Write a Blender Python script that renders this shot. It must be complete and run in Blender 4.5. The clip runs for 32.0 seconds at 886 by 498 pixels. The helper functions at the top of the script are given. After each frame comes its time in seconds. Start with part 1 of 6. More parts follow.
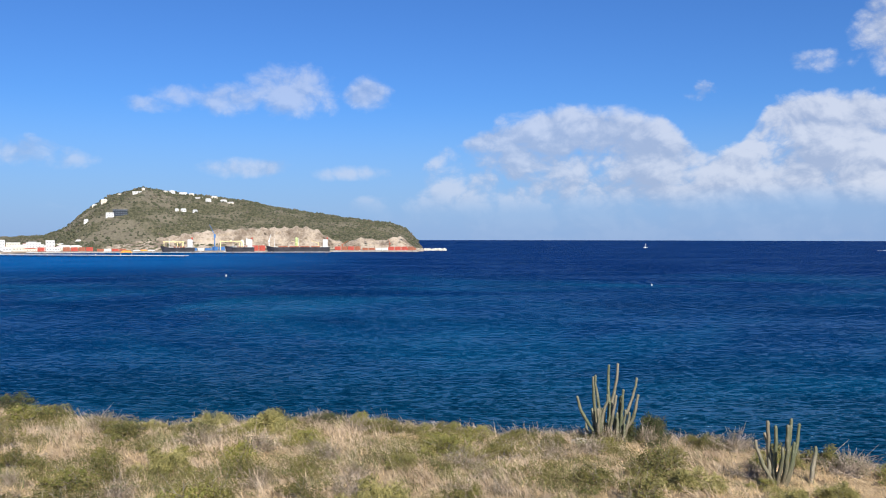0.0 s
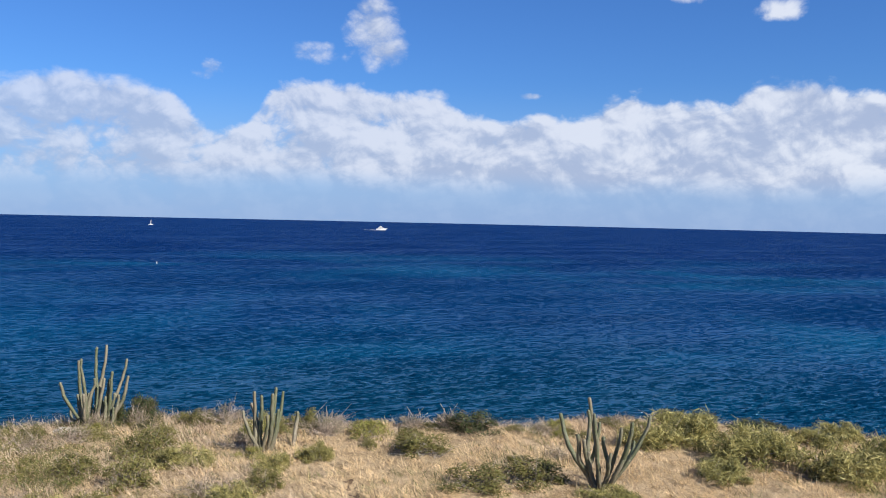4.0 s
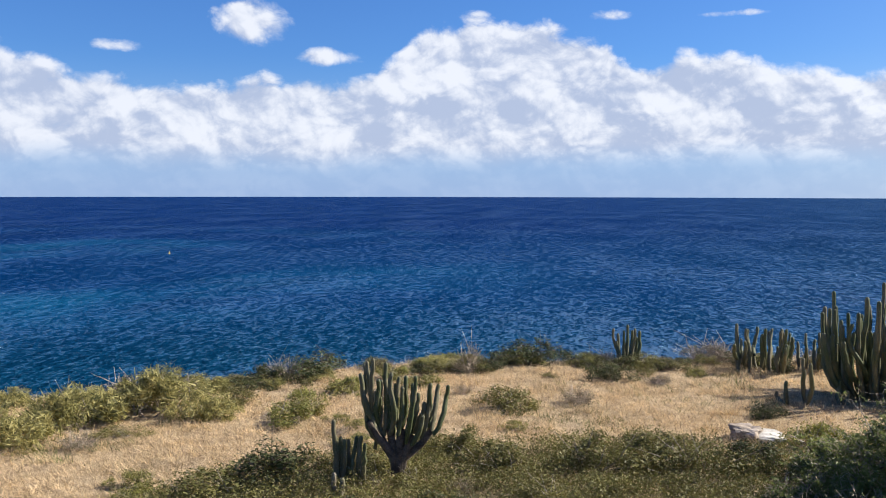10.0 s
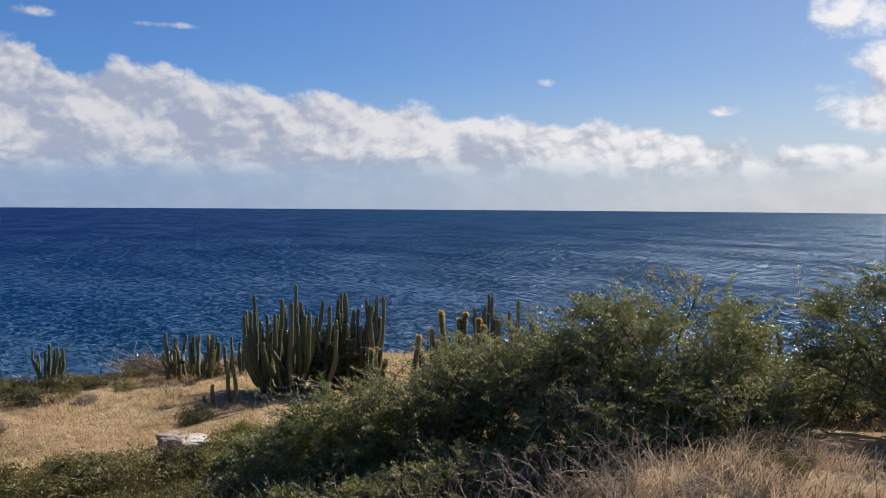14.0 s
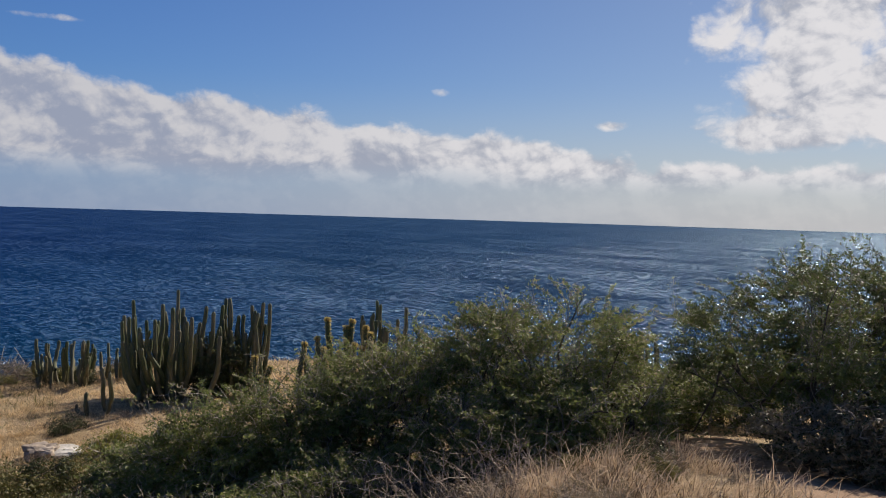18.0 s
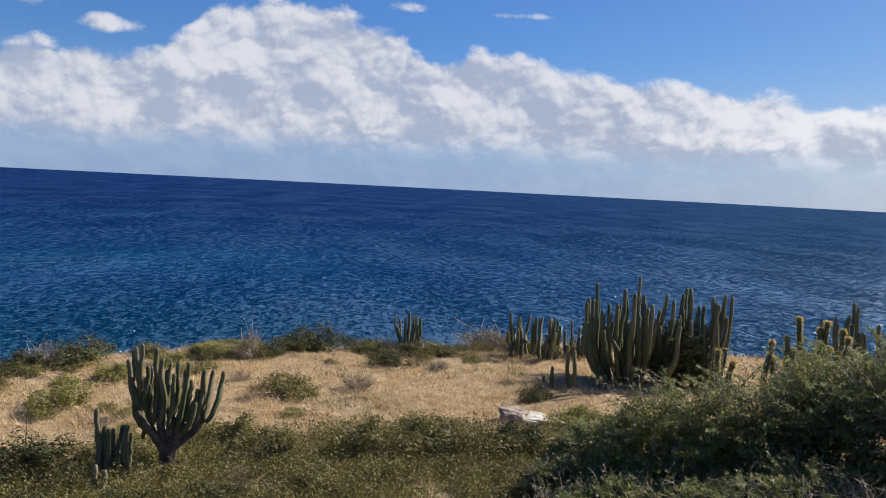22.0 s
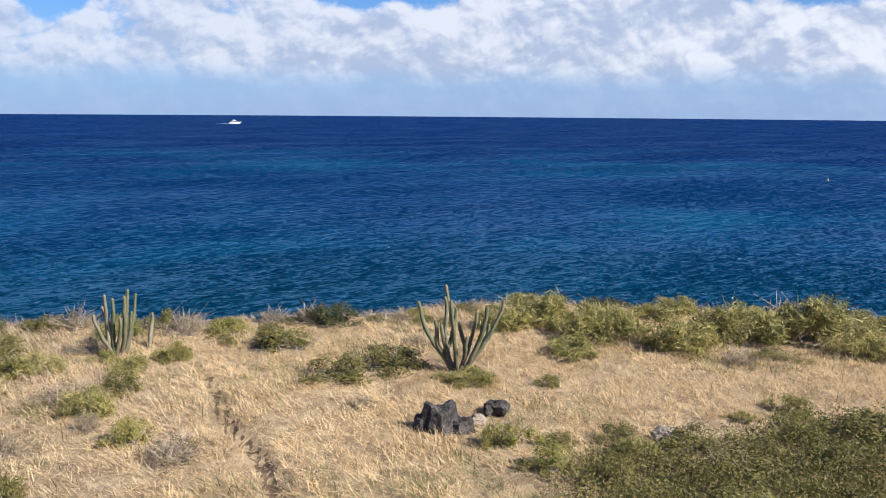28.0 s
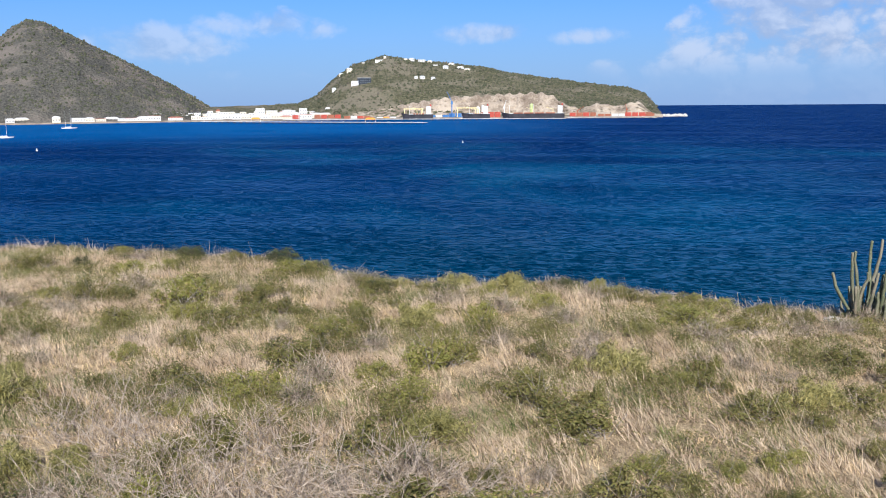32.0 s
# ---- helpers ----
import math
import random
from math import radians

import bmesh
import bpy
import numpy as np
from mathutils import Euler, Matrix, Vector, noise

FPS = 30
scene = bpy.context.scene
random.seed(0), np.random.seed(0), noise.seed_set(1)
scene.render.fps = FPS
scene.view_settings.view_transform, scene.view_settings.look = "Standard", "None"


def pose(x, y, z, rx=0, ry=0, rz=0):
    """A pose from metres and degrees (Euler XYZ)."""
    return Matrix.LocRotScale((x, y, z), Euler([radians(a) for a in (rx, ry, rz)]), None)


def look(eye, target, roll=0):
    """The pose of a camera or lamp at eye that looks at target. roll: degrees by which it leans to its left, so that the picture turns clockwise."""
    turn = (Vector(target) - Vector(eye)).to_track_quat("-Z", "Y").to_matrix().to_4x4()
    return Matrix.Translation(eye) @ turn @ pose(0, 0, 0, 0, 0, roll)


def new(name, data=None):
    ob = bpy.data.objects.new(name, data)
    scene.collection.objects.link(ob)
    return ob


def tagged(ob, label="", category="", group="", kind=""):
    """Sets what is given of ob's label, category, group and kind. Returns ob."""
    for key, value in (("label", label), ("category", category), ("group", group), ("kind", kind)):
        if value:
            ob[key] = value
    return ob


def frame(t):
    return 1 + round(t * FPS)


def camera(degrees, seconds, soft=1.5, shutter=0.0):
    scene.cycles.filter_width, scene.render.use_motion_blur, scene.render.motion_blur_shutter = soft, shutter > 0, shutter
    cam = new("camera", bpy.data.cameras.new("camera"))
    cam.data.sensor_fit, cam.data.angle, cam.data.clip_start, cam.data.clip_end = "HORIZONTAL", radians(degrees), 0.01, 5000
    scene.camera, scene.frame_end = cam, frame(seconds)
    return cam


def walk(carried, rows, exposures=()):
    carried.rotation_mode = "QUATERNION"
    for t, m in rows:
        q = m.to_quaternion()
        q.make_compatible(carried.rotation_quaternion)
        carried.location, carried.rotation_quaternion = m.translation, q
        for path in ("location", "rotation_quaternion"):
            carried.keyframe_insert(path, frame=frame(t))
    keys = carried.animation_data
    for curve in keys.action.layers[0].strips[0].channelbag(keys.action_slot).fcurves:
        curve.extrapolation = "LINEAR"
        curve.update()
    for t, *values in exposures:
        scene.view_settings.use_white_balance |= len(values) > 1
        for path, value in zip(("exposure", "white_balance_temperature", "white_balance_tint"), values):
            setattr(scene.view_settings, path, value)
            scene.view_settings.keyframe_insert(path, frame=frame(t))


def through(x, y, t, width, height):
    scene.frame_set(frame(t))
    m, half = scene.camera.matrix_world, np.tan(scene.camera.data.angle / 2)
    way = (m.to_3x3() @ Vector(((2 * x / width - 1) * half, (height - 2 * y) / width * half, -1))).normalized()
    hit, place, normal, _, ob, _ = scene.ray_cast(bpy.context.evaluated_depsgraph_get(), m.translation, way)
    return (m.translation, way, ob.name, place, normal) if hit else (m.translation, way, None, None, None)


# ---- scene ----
# ---- camera ----
# a phone held out and swung round on a hilltop at arm's length
SEA, EYE, REACH = 0.0, 36.0, 0.537
PAN = [  # seconds, heading (clockwise from +y), pitch, roll
    (0, 0.00, -1.00, 0.03), (0.5, 1.85, -1.10, 0.30), (1, 4.45, -1.10, 0.35), (1.5, 8.58, -1.38, -0.27),
    (2, 13.81, -1.38, 0.05), (2.5, 18.59, -1.80, 0.69), (3, 22.74, -2.50, 0.72), (3.5, 26.57, -2.24, 0.97),
    (4, 31.70, -2.11, 1.28), (4.5, 36.92, -2.55, 1.20), (5, 41.63, -2.75, 1.20), (5.5, 45.61, -3.12, 1.14),
    (6, 49.17, -3.52, 1.06), (6.5, 52.61, -3.79, 1.01), (7, 56.01, -4.27, 1.10), (7.5, 59.58, -4.55, 0.90),
    (8, 63.93, -4.55, 0.56), (8.5, 68.48, -4.51, 0.63), (9, 72.64, -4.26, 0.93), (9.5, 77.07, -3.98, 0.61),
    (10, 82.29, -3.84, 0.10), (10.5, 87.98, -4.09, 0.24), (11, 93.46, -3.83, -0.16), (11.5, 97.91, -3.88, -0.35),
    (12, 102.22, -3.95, -0.35), (12.5, 106.81, -3.08, 0.39), (13, 110.96, -2.94, 0.88), (13.5, 114.70, -3.13, 0.80),
    (14, 118.09, -3.00, 0.42), (14.5, 121.06, -2.83, 0.42), (15, 124.37, -2.52, 0.79), (15.5, 127.30, -2.32, 1.25),
    (16, 130.33, -2.24, 1.46), (16.5, 132.47, -2.19, 1.70), (17, 132.69, -2.18, 1.86), (17.5, 129.93, -2.22, 1.86),
    (18, 125.21, -2.38, 1.76), (18.5, 120.74, -2.52, 1.25), (19, 117.39, -2.87, 1.11), (19.5, 113.93, -3.30, 1.71),
    (20, 110.37, -3.66, 1.90), (20.5, 107.32, -4.12, 2.00), (21, 104.25, -3.95, 1.97), (21.5, 100.65, -3.69, 2.41),
    (22, 96.08, -4.36, 2.93), (22.5, 91.89, -5.04, 2.33), (23, 88.79, -5.53, 1.92), (23.5, 85.26, -6.07, 1.94),
    (24, 81.05, -5.80, 2.08), (24.5, 76.53, -5.83, 1.99), (25, 72.21, -5.90, 1.87), (25.5, 67.85, -6.15, 1.59),
    (26, 63.26, -6.47, 1.28), (26.5, 58.24, -6.76, 1.09), (27, 53.44, -7.23, 0.70), (27.5, 47.65, -7.98, 0.65),
    (28, 41.00, -9.07, 0.45), (28.5, 34.21, -9.97, 0.38), (29, 26.22, -10.39, 0.34), (29.5, 18.08, -10.60, -0.04),
    (30, 11.28, -10.51, -0.82), (30.5, 5.17, -10.44, -1.08), (31, -2.17, -10.41, -1.10), (31.5, -8.87, -10.21, -0.40),
    (32, -15.36, -9.68, -0.51),
]


def aim(t, yaw, pitch, roll):
    a, p = radians(yaw), radians(pitch)
    eye = Vector((REACH * math.sin(a), REACH * math.cos(a), EYE))
    return t, look(eye, eye + Vector((math.sin(a) * math.cos(p), math.cos(a) * math.cos(p), math.sin(p))) * 10, roll)


cam = camera(53.98, 32.0, soft=1.0)
# the phone stops down as it turns towards the sun
EXPOSURES = [  # seconds, stops, kelvin, tint
    (0, 0.60, 6250, 10), (4, 0.68, 6300, 10), (8, 0.80, 6450, 10), (9.5, 0.86, 6500, 10), (11, 0.75, 6550, 10), (12.2, 0.69, 6700, 10), (13, 0.52, 6800, 11), (14, 0.40, 6850, 12), (15.5, 0.36, 6950, 13), (17.5, 0.10, 6950, 13),
    (19, 0.34, 6850, 13), (21, 0.52, 6750, 12), (22.2, 0.51, 6650, 11), (24.5, 0.70, 6550, 10), (28, 0.80, 6400, 10), (30.5, 0.72, 6250, 10), (32, 0.64, 5950, 10)]
walk(cam, [aim(*r) for r in PAN], EXPOSURES)

# ---- sky and sun ----
SUN_AZ, SUN_EL = 160.0, 38.0
world = bpy.data.worlds.new("world")
scene.world = world
world.use_nodes = True
wt = world.node_tree


class Net:
    """Short ways to add nodes to a tree."""

    def __init__(self, tree):
        self.t = tree

    def node(self, kind, **values):
        n = self.t.nodes.new(kind)
        for k, v in values.items():
            if k == "op":
                n.operation = v
            elif k == "blend":
                n.data_type, n.blend_type = "RGBA", v
        return n

    def put(self, socket, v):
        if isinstance(v, bpy.types.NodeSocket):
            self.t.links.new(v, socket)
        else:
            socket.default_value = v

    def math(self, op, a, b=0.0, c=0.0):
        n = self.node("ShaderNodeMath", op=op)
        for s, v in zip(n.inputs, (a, b, c)):
            self.put(s, v)
        return n.outputs[0]

    def step(self, x, lo, hi, to_lo=0.0, to_hi=1.0):
        n = self.node("ShaderNodeMapRange")
        n.interpolation_type = "SMOOTHSTEP"
        for s, v in zip(n.inputs, (x, lo, hi, to_lo, to_hi)):
            self.put(s, v)
        return n.outputs[0]

    def noise(self, vector, scale, detail=4.0, rough=0.55, distortion=0.0):
        n = self.node("ShaderNodeTexNoise")
        self.put(n.inputs["Vector"], vector)
        self.put(n.inputs["Scale"], scale)
        self.put(n.inputs["Detail"], detail)
        self.put(n.inputs["Roughness"], rough)
        self.put(n.inputs["Distortion"], distortion)
        return n.outputs["Fac"]

    def vec(self, op, a, b):
        n = self.node("ShaderNodeVectorMath", op=op)
        self.put(n.inputs[0], a)
        self.put(n.inputs[1], b)
        return n.outputs[0]

    def mix(self, fac, a, b, blend="MIX"):
        n = self.node("ShaderNodeMix", blend=blend)
        self.put(n.inputs[0], fac)
        self.put(n.inputs[6], a)
        self.put(n.inputs[7], b)
        return n.outputs[2]

    def curve(self, x, points):
        """A smooth function of x through a few points (x and value each from 0 to 1)."""
        n = self.node("ShaderNodeFloatCurve")
        c = n.mapping.curves[0]
        c.points[0].location, c.points[1].location = points[0], points[-1]
        for q in points[1:-1]:
            c.points.new(*q)
        n.mapping.update()
        self.put(n.inputs["Value"], x)
        return n.outputs[0]


def rgb(r, g, b):
    return (r, g, b, 1.0)


def build_sky():
    k = Net(wt)
    wt.nodes.clear()
    out = k.node("ShaderNodeOutputWorld")
    bg = k.node("ShaderNodeBackground")
    wt.links.new(bg.outputs[0], out.inputs[0])
    sky = k.node("ShaderNodeTexSky")
    sky.sky_type, sky.sun_disc = "NISHITA", False
    sky.sun_elevation, sky.sun_rotation = radians(SUN_EL), radians(SUN_AZ)
    sky.air_density, sky.dust_density, sky.ozone_density = 1.0, 0.4, 3.0
    here = k.node("ShaderNodeTexCoord").outputs["Generated"]
    sep = k.node("ShaderNodeSeparateXYZ")
    k.put(sep.inputs[0], here)
    x, y, z = sep.outputs
    az = k.math("MULTIPLY", k.math("ARCTAN2", x, y), 57.2958)
    el = k.math("MULTIPLY", k.math("ARCSINE", z), 57.2958)
    u = k.math("DIVIDE", k.math("ADD", az, 60.0), 240.0)  # headings from -60 to 180

    # the bank of cumulus over the horizon: its top, in degrees / 16, by heading
    tops = [(-60, 2.0), (-30, 2.4), (-6, 2.8), (-2, 4.6), (2, 6.9), (9, 7.8), (15, 6.6), (18, 5.6), (21, 8.5), (30, 8.0), (34, 6.3), (38, 6.0), (44, 7.7), (48.5, 6.8), (53, 8.3), (56, 7.8), (60, 6.6),
            (70, 6.4), (77, 7.0), (80.5, 9.5), (84.5, 10.4), (88, 9.9), (93, 9.2), (95, 7.2), (99.4, 7.9), (103, 7.0), (107.5, 6.4), (113, 6.4), (121, 5.0), (129, 5.0), (133, 3.8), (141, 3.2), (180, 2.8)]
    top = k.math("MULTIPLY", k.curve(u, [((a + 60) / 240, h / 16) for a, h in tops]), 16.0)
    cover = k.curve(u, [(0.0, 0.26), (0.22, 0.40), (0.26, 0.64), (0.32, 0.68), (0.36, 0.80), (0.44, 0.94), (0.56, 0.98), (0.64, 1.0), (0.75, 1.0), (1.0, 1.0)])
    thick = k.curve(u, [(0.0, 0.45), (0.22, 0.55), (0.27, 0.72), (0.34, 0.86), (0.44, 0.93), (0.56, 0.95), (1.0, 0.97)])
    singles = [  # heading, elevation, half width, half height of the lone clouds
        (-14.5, 8.5, 4.4, 1.25), (-9.8, 9.0, 3.4, 1.9), (-5.0, 8.9, 1.8, 1.1), (-18.5, 8.0, 2.6, 0.75), (-27, 4.9, 4.2, 1.1), (-33, 3.6, 5.0, 1.4), (-24, 4.6, 3.6, 0.9), (-13, 4.2, 4.0, 0.8), (-5, 4.0, 4.0, 0.8),
        (26.4, 11.8, 2.3, 2.2), (24.0, 10.3, 3.0, 1.0), (27.4, 10.5, 1.9, 1.4), (16.6, 8.8, 1.6, 0.8), (8.5, 6.6, 5.0, 1.5), (30.5, 7.9, 2.0, 0.7), (37.0, 7.9, 1.2, 0.3),
        (47.5, 14.4, 2.4, 0.95), (52.6, 12.9, 2.2, 0.8), (70.3, 10.5, 2.4, 1.5), (75.2, 8.5, 2.8, 0.7), (62.0, 8.8, 2.4, 0.5), (84.2, 10.9, 1.5, 0.8), (93.3, 11.0, 2.2, 0.5), (100.0, 10.8, 3.4, 0.3),
        (148.5, 13.0, 6.6, 4.2), (149.5, 8.0, 6.4, 2.8), (146.0, 5.6, 4.4, 1.2), (135.8, 5.9, 1.5, 0.4), (124.8, 7.8, 0.8, 0.4), (114.6, 13.9, 0.9, 0.5), (129, 5.0, 2.6, 0.7), (160.0, 12.0, 8.0, 5.0)]

    # cloud billows, in degrees of heading and elevation
    plane = k.node("ShaderNodeCombineXYZ")
    k.put(plane.inputs[0], k.math("DIVIDE", az, 10.0))
    k.put(plane.inputs[1], k.math("DIVIDE", el, 7.5))
    plane.inputs[2].default_value = 3.7
    plane = plane.outputs[0]
    warp = k.node("ShaderNodeTexNoise")
    k.put(warp.inputs["Vector"], plane)
    warp.inputs["Scale"].default_value, warp.inputs["Detail"].default_value = 2.2, 3.0
    plane = k.vec("ADD", plane, k.vec("MULTIPLY", k.vec("SUBTRACT", warp.outputs["Color"], (0.5, 0.5, 0.5)), (0.22, 0.22, 0.0)))

    def puffs(p):
        """Round heads of several sizes, about 0 in the mean."""
        cell = k.node("ShaderNodeTexVoronoi")
        cell.feature = "SMOOTH_F1"
        k.put(cell.inputs["Vector"], p)
        cell.inputs["Scale"].default_value, cell.inputs["Detail"].default_value = 2.9, 5.0
        cell.inputs["Roughness"].default_value, cell.inputs["Smoothness"].default_value = 0.55, 0.40
        ball = k.math("SUBTRACT", 0.86, cell.outputs["Distance"])
        return k.math("ADD", k.math("MULTIPLY", ball, 0.95), k.math("MULTIPLY", k.math("SUBTRACT", k.noise(p, 1.7, 9.0, 0.56), 0.5), 1.35))

    lump = puffs(plane)
    high = puffs(k.vec("ADD", plane, (0.06, 0.15, 0.0)))
    rise_up = puffs(k.vec("ADD", plane, (0.022, 0.045, 0.0)))
    bank = k.math("MINIMUM", k.math("DIVIDE", k.math("SUBTRACT", top, el), 1.0), 0.85)
    bank = k.math("ADD", bank, k.math("MULTIPLY", lump, 1.25))
    bank = k.math("ADD", bank, k.math("MULTIPLY", k.math("SUBTRACT", cover, 0.66), 2.2))
    best = bank
    for a, e, w, h in singles:
        full = 1.5 if h > 1.0 and a > 140 else 1.15 if h > 1.0 else 0.70
        dx = k.math("DIVIDE", k.math("SUBTRACT", az, a), w)
        dy = k.math("DIVIDE", k.math("SUBTRACT", el, e), h)
        r2 = k.math("ADD", k.math("MULTIPLY", dx, dx), k.math("MULTIPLY", dy, dy))
        best = k.math("MAXIMUM", best, k.math("ADD", k.math("MULTIPLY", k.math("SUBTRACT", full, r2), 0.75), k.math("MULTIPLY", lump, 0.95)))
    wisp = k.math("MULTIPLY", k.math("SUBTRACT", k.noise(plane, 9.0, 6.0, 0.65), 0.5), 0.6)
    dense = k.math("MULTIPLY", k.step(k.math("ADD", best, wisp), -0.15, 0.62), thick)
    base = k.math("ADD", el, k.math("MULTIPLY", k.math("SUBTRACT", k.noise(plane, 0.9, 4.0), 0.5), 2.0))
    dense = k.math("MULTIPLY", dense, k.step(base, 1.2, 3.2, 0.12, 1.0))
    dense = k.math("MULTIPLY", dense, k.step(el, 26.0, 17.0))
    # sunlit heads, grey-blue bellies
    relief = k.math("ADD", k.math("MULTIPLY", k.math("SUBTRACT", lump, high), 1.15), k.math("MULTIPLY", k.math("SUBTRACT", lump, rise_up), 1.5))
    grey = k.math("SUBTRACT", 0.5, k.noise(k.vec("MULTIPLY", plane, (0.7, 1.5, 1.0)), 1.3, 5.0, 0.55))
    crown = k.math("MULTIPLY", k.step(k.math("SUBTRACT", top, el), 4.5, 0.2), 0.34)
    depth = k.math("MULTIPLY", k.math("MINIMUM", best, 1.6), -0.14)
    shade = k.math("ADD", k.math("ADD", relief, k.math("MULTIPLY", grey, 1.7)), k.math("ADD", depth, crown))
    shade = k.step(shade, -0.80, 0.80)
    sunny = k.step(az, 100.0, 140.0)
    cloud = k.mix(shade, k.mix(sunny, rgb(5.2, 6.1, 8.2), rgb(6.4, 7.2, 8.8)), k.mix(sunny, k.mix(k.step(az, 10.0, 75.0), rgb(8.8, 9.2, 10.4), rgb(9.7, 10.1, 11.0)), rgb(12.6, 13.0, 13.8)))
    haze = k.step(el, 9.0, -0.5)
    sunward = k.step(az, 90.0, 150.0)
    tone = k.mix(sunward, rgb(0.50, 0.88, 1.48), rgb(0.80, 0.92, 1.16))
    low = k.mix(sunward, rgb(4.1, 5.8, 9.6), rgb(8.2, 9.2, 10.6))
    clear = k.mix(k.math("MULTIPLY", haze, 0.72), k.mix(1.0, sky.outputs[0], tone, "MULTIPLY"), low)
    k.put(bg.inputs["Color"], k.mix(dense, clear, cloud))
    bg.inputs["Strength"].default_value = 0.052


build_sky()
sun = new("sun", bpy.data.lights.new("sun", "SUN"))
sun.data.energy, sun.data.angle, sun.data.color = 5.0, radians(0.53), (1.0, 0.94, 0.85)
sun.matrix_world = look((0, 0, 300), (-math.sin(radians(SUN_AZ)) * 100, -math.cos(radians(SUN_AZ)) * 100, 300 - 100 * math.tan(radians(SUN_EL))))


# ---- materials ----
def material(name, rough=0.8, metal=0.0, spec=0.3):
    m = bpy.data.materials.new(name)
    m.use_nodes = True
    b = m.node_tree.nodes["Principled BSDF"]
    b.inputs["Roughness"].default_value, b.inputs["Metallic"].default_value = rough, metal
    b.inputs["Specular IOR Level"].default_value = spec
    return m, Net(m.node_tree), b


def bump(k, b, height, strength, distance):
    n = k.node("ShaderNodeBump")
    n.inputs["Strength"].default_value, n.inputs["Distance"].default_value = strength, distance
    k.put(n.inputs["Height"], height)
    k.put(b.inputs["Normal"], n.outputs[0])


def place(k, kind="Object"):
    return k.node("ShaderNodeTexCoord").outputs[kind]


def spot(k):
    return k.node("ShaderNodeNewGeometry").outputs["Position"]


def plain(name, dark, light, scale=3.0, rough=0.8, grain=40.0, relief=0.2, depth=0.01, metal=0.0, spec=0.3):
    """Two tones in large stains and a fine grain, with slight relief."""
    m, k, b = material(name, rough, metal, spec)
    p = place(k)
    big, fine = k.noise(p, scale, 5.0), k.noise(p, grain, 3.0)
    f = k.step(k.math("ADD", k.math("MULTIPLY", big, 0.7), k.math("MULTIPLY", fine, 0.3)), 0.36, 0.64)
    k.put(b.inputs["Base Color"], k.mix(f, rgb(*dark), rgb(*light)))
    bump(k, b, fine, relief, depth)
    return m


def leaf_material(name, dark, light, dead=None, through=0.25, rough=0.55):
    """Leaves or blades, each of a tone of its own, that let some light through."""
    m, k, b = material(name, rough, spec=0.25)
    rnd = k.node("ShaderNodeNewGeometry").outputs["Random Per Island"]
    patch = k.math("ADD", k.math("MULTIPLY", k.noise(spot(k), 0.5, 3.0), 0.35), k.math("ADD", k.math("MULTIPLY", k.noise(spot(k), 2.6, 3.0), 0.35), k.math("MULTIPLY", k.noise(spot(k), 8.0, 2.0), 0.30)))
    f = k.math("ADD", k.math("MULTIPLY", rnd, 0.42), k.math("MULTIPLY", k.step(patch, 0.40, 0.60), 0.58))
    col = k.mix(f, rgb(*dark), rgb(*light))
    if dead:
        col = k.mix(k.step(rnd, 0.78, 0.82), col, rgb(*dead))
    k.put(b.inputs["Base Color"], col)
    glow = k.node("ShaderNodeBsdfTranslucent")
    k.put(glow.inputs["Color"], col)
    both = k.node("ShaderNodeMixShader")
    both.inputs[0].default_value = through
    m.node_tree.links.new(b.outputs[0], both.inputs[1])
    m.node_tree.links.new(glow.outputs[0], both.inputs[2])
    m.node_tree.links.new(both.outputs[0], m.node_tree.nodes["Material Output"].inputs[0])
    return m


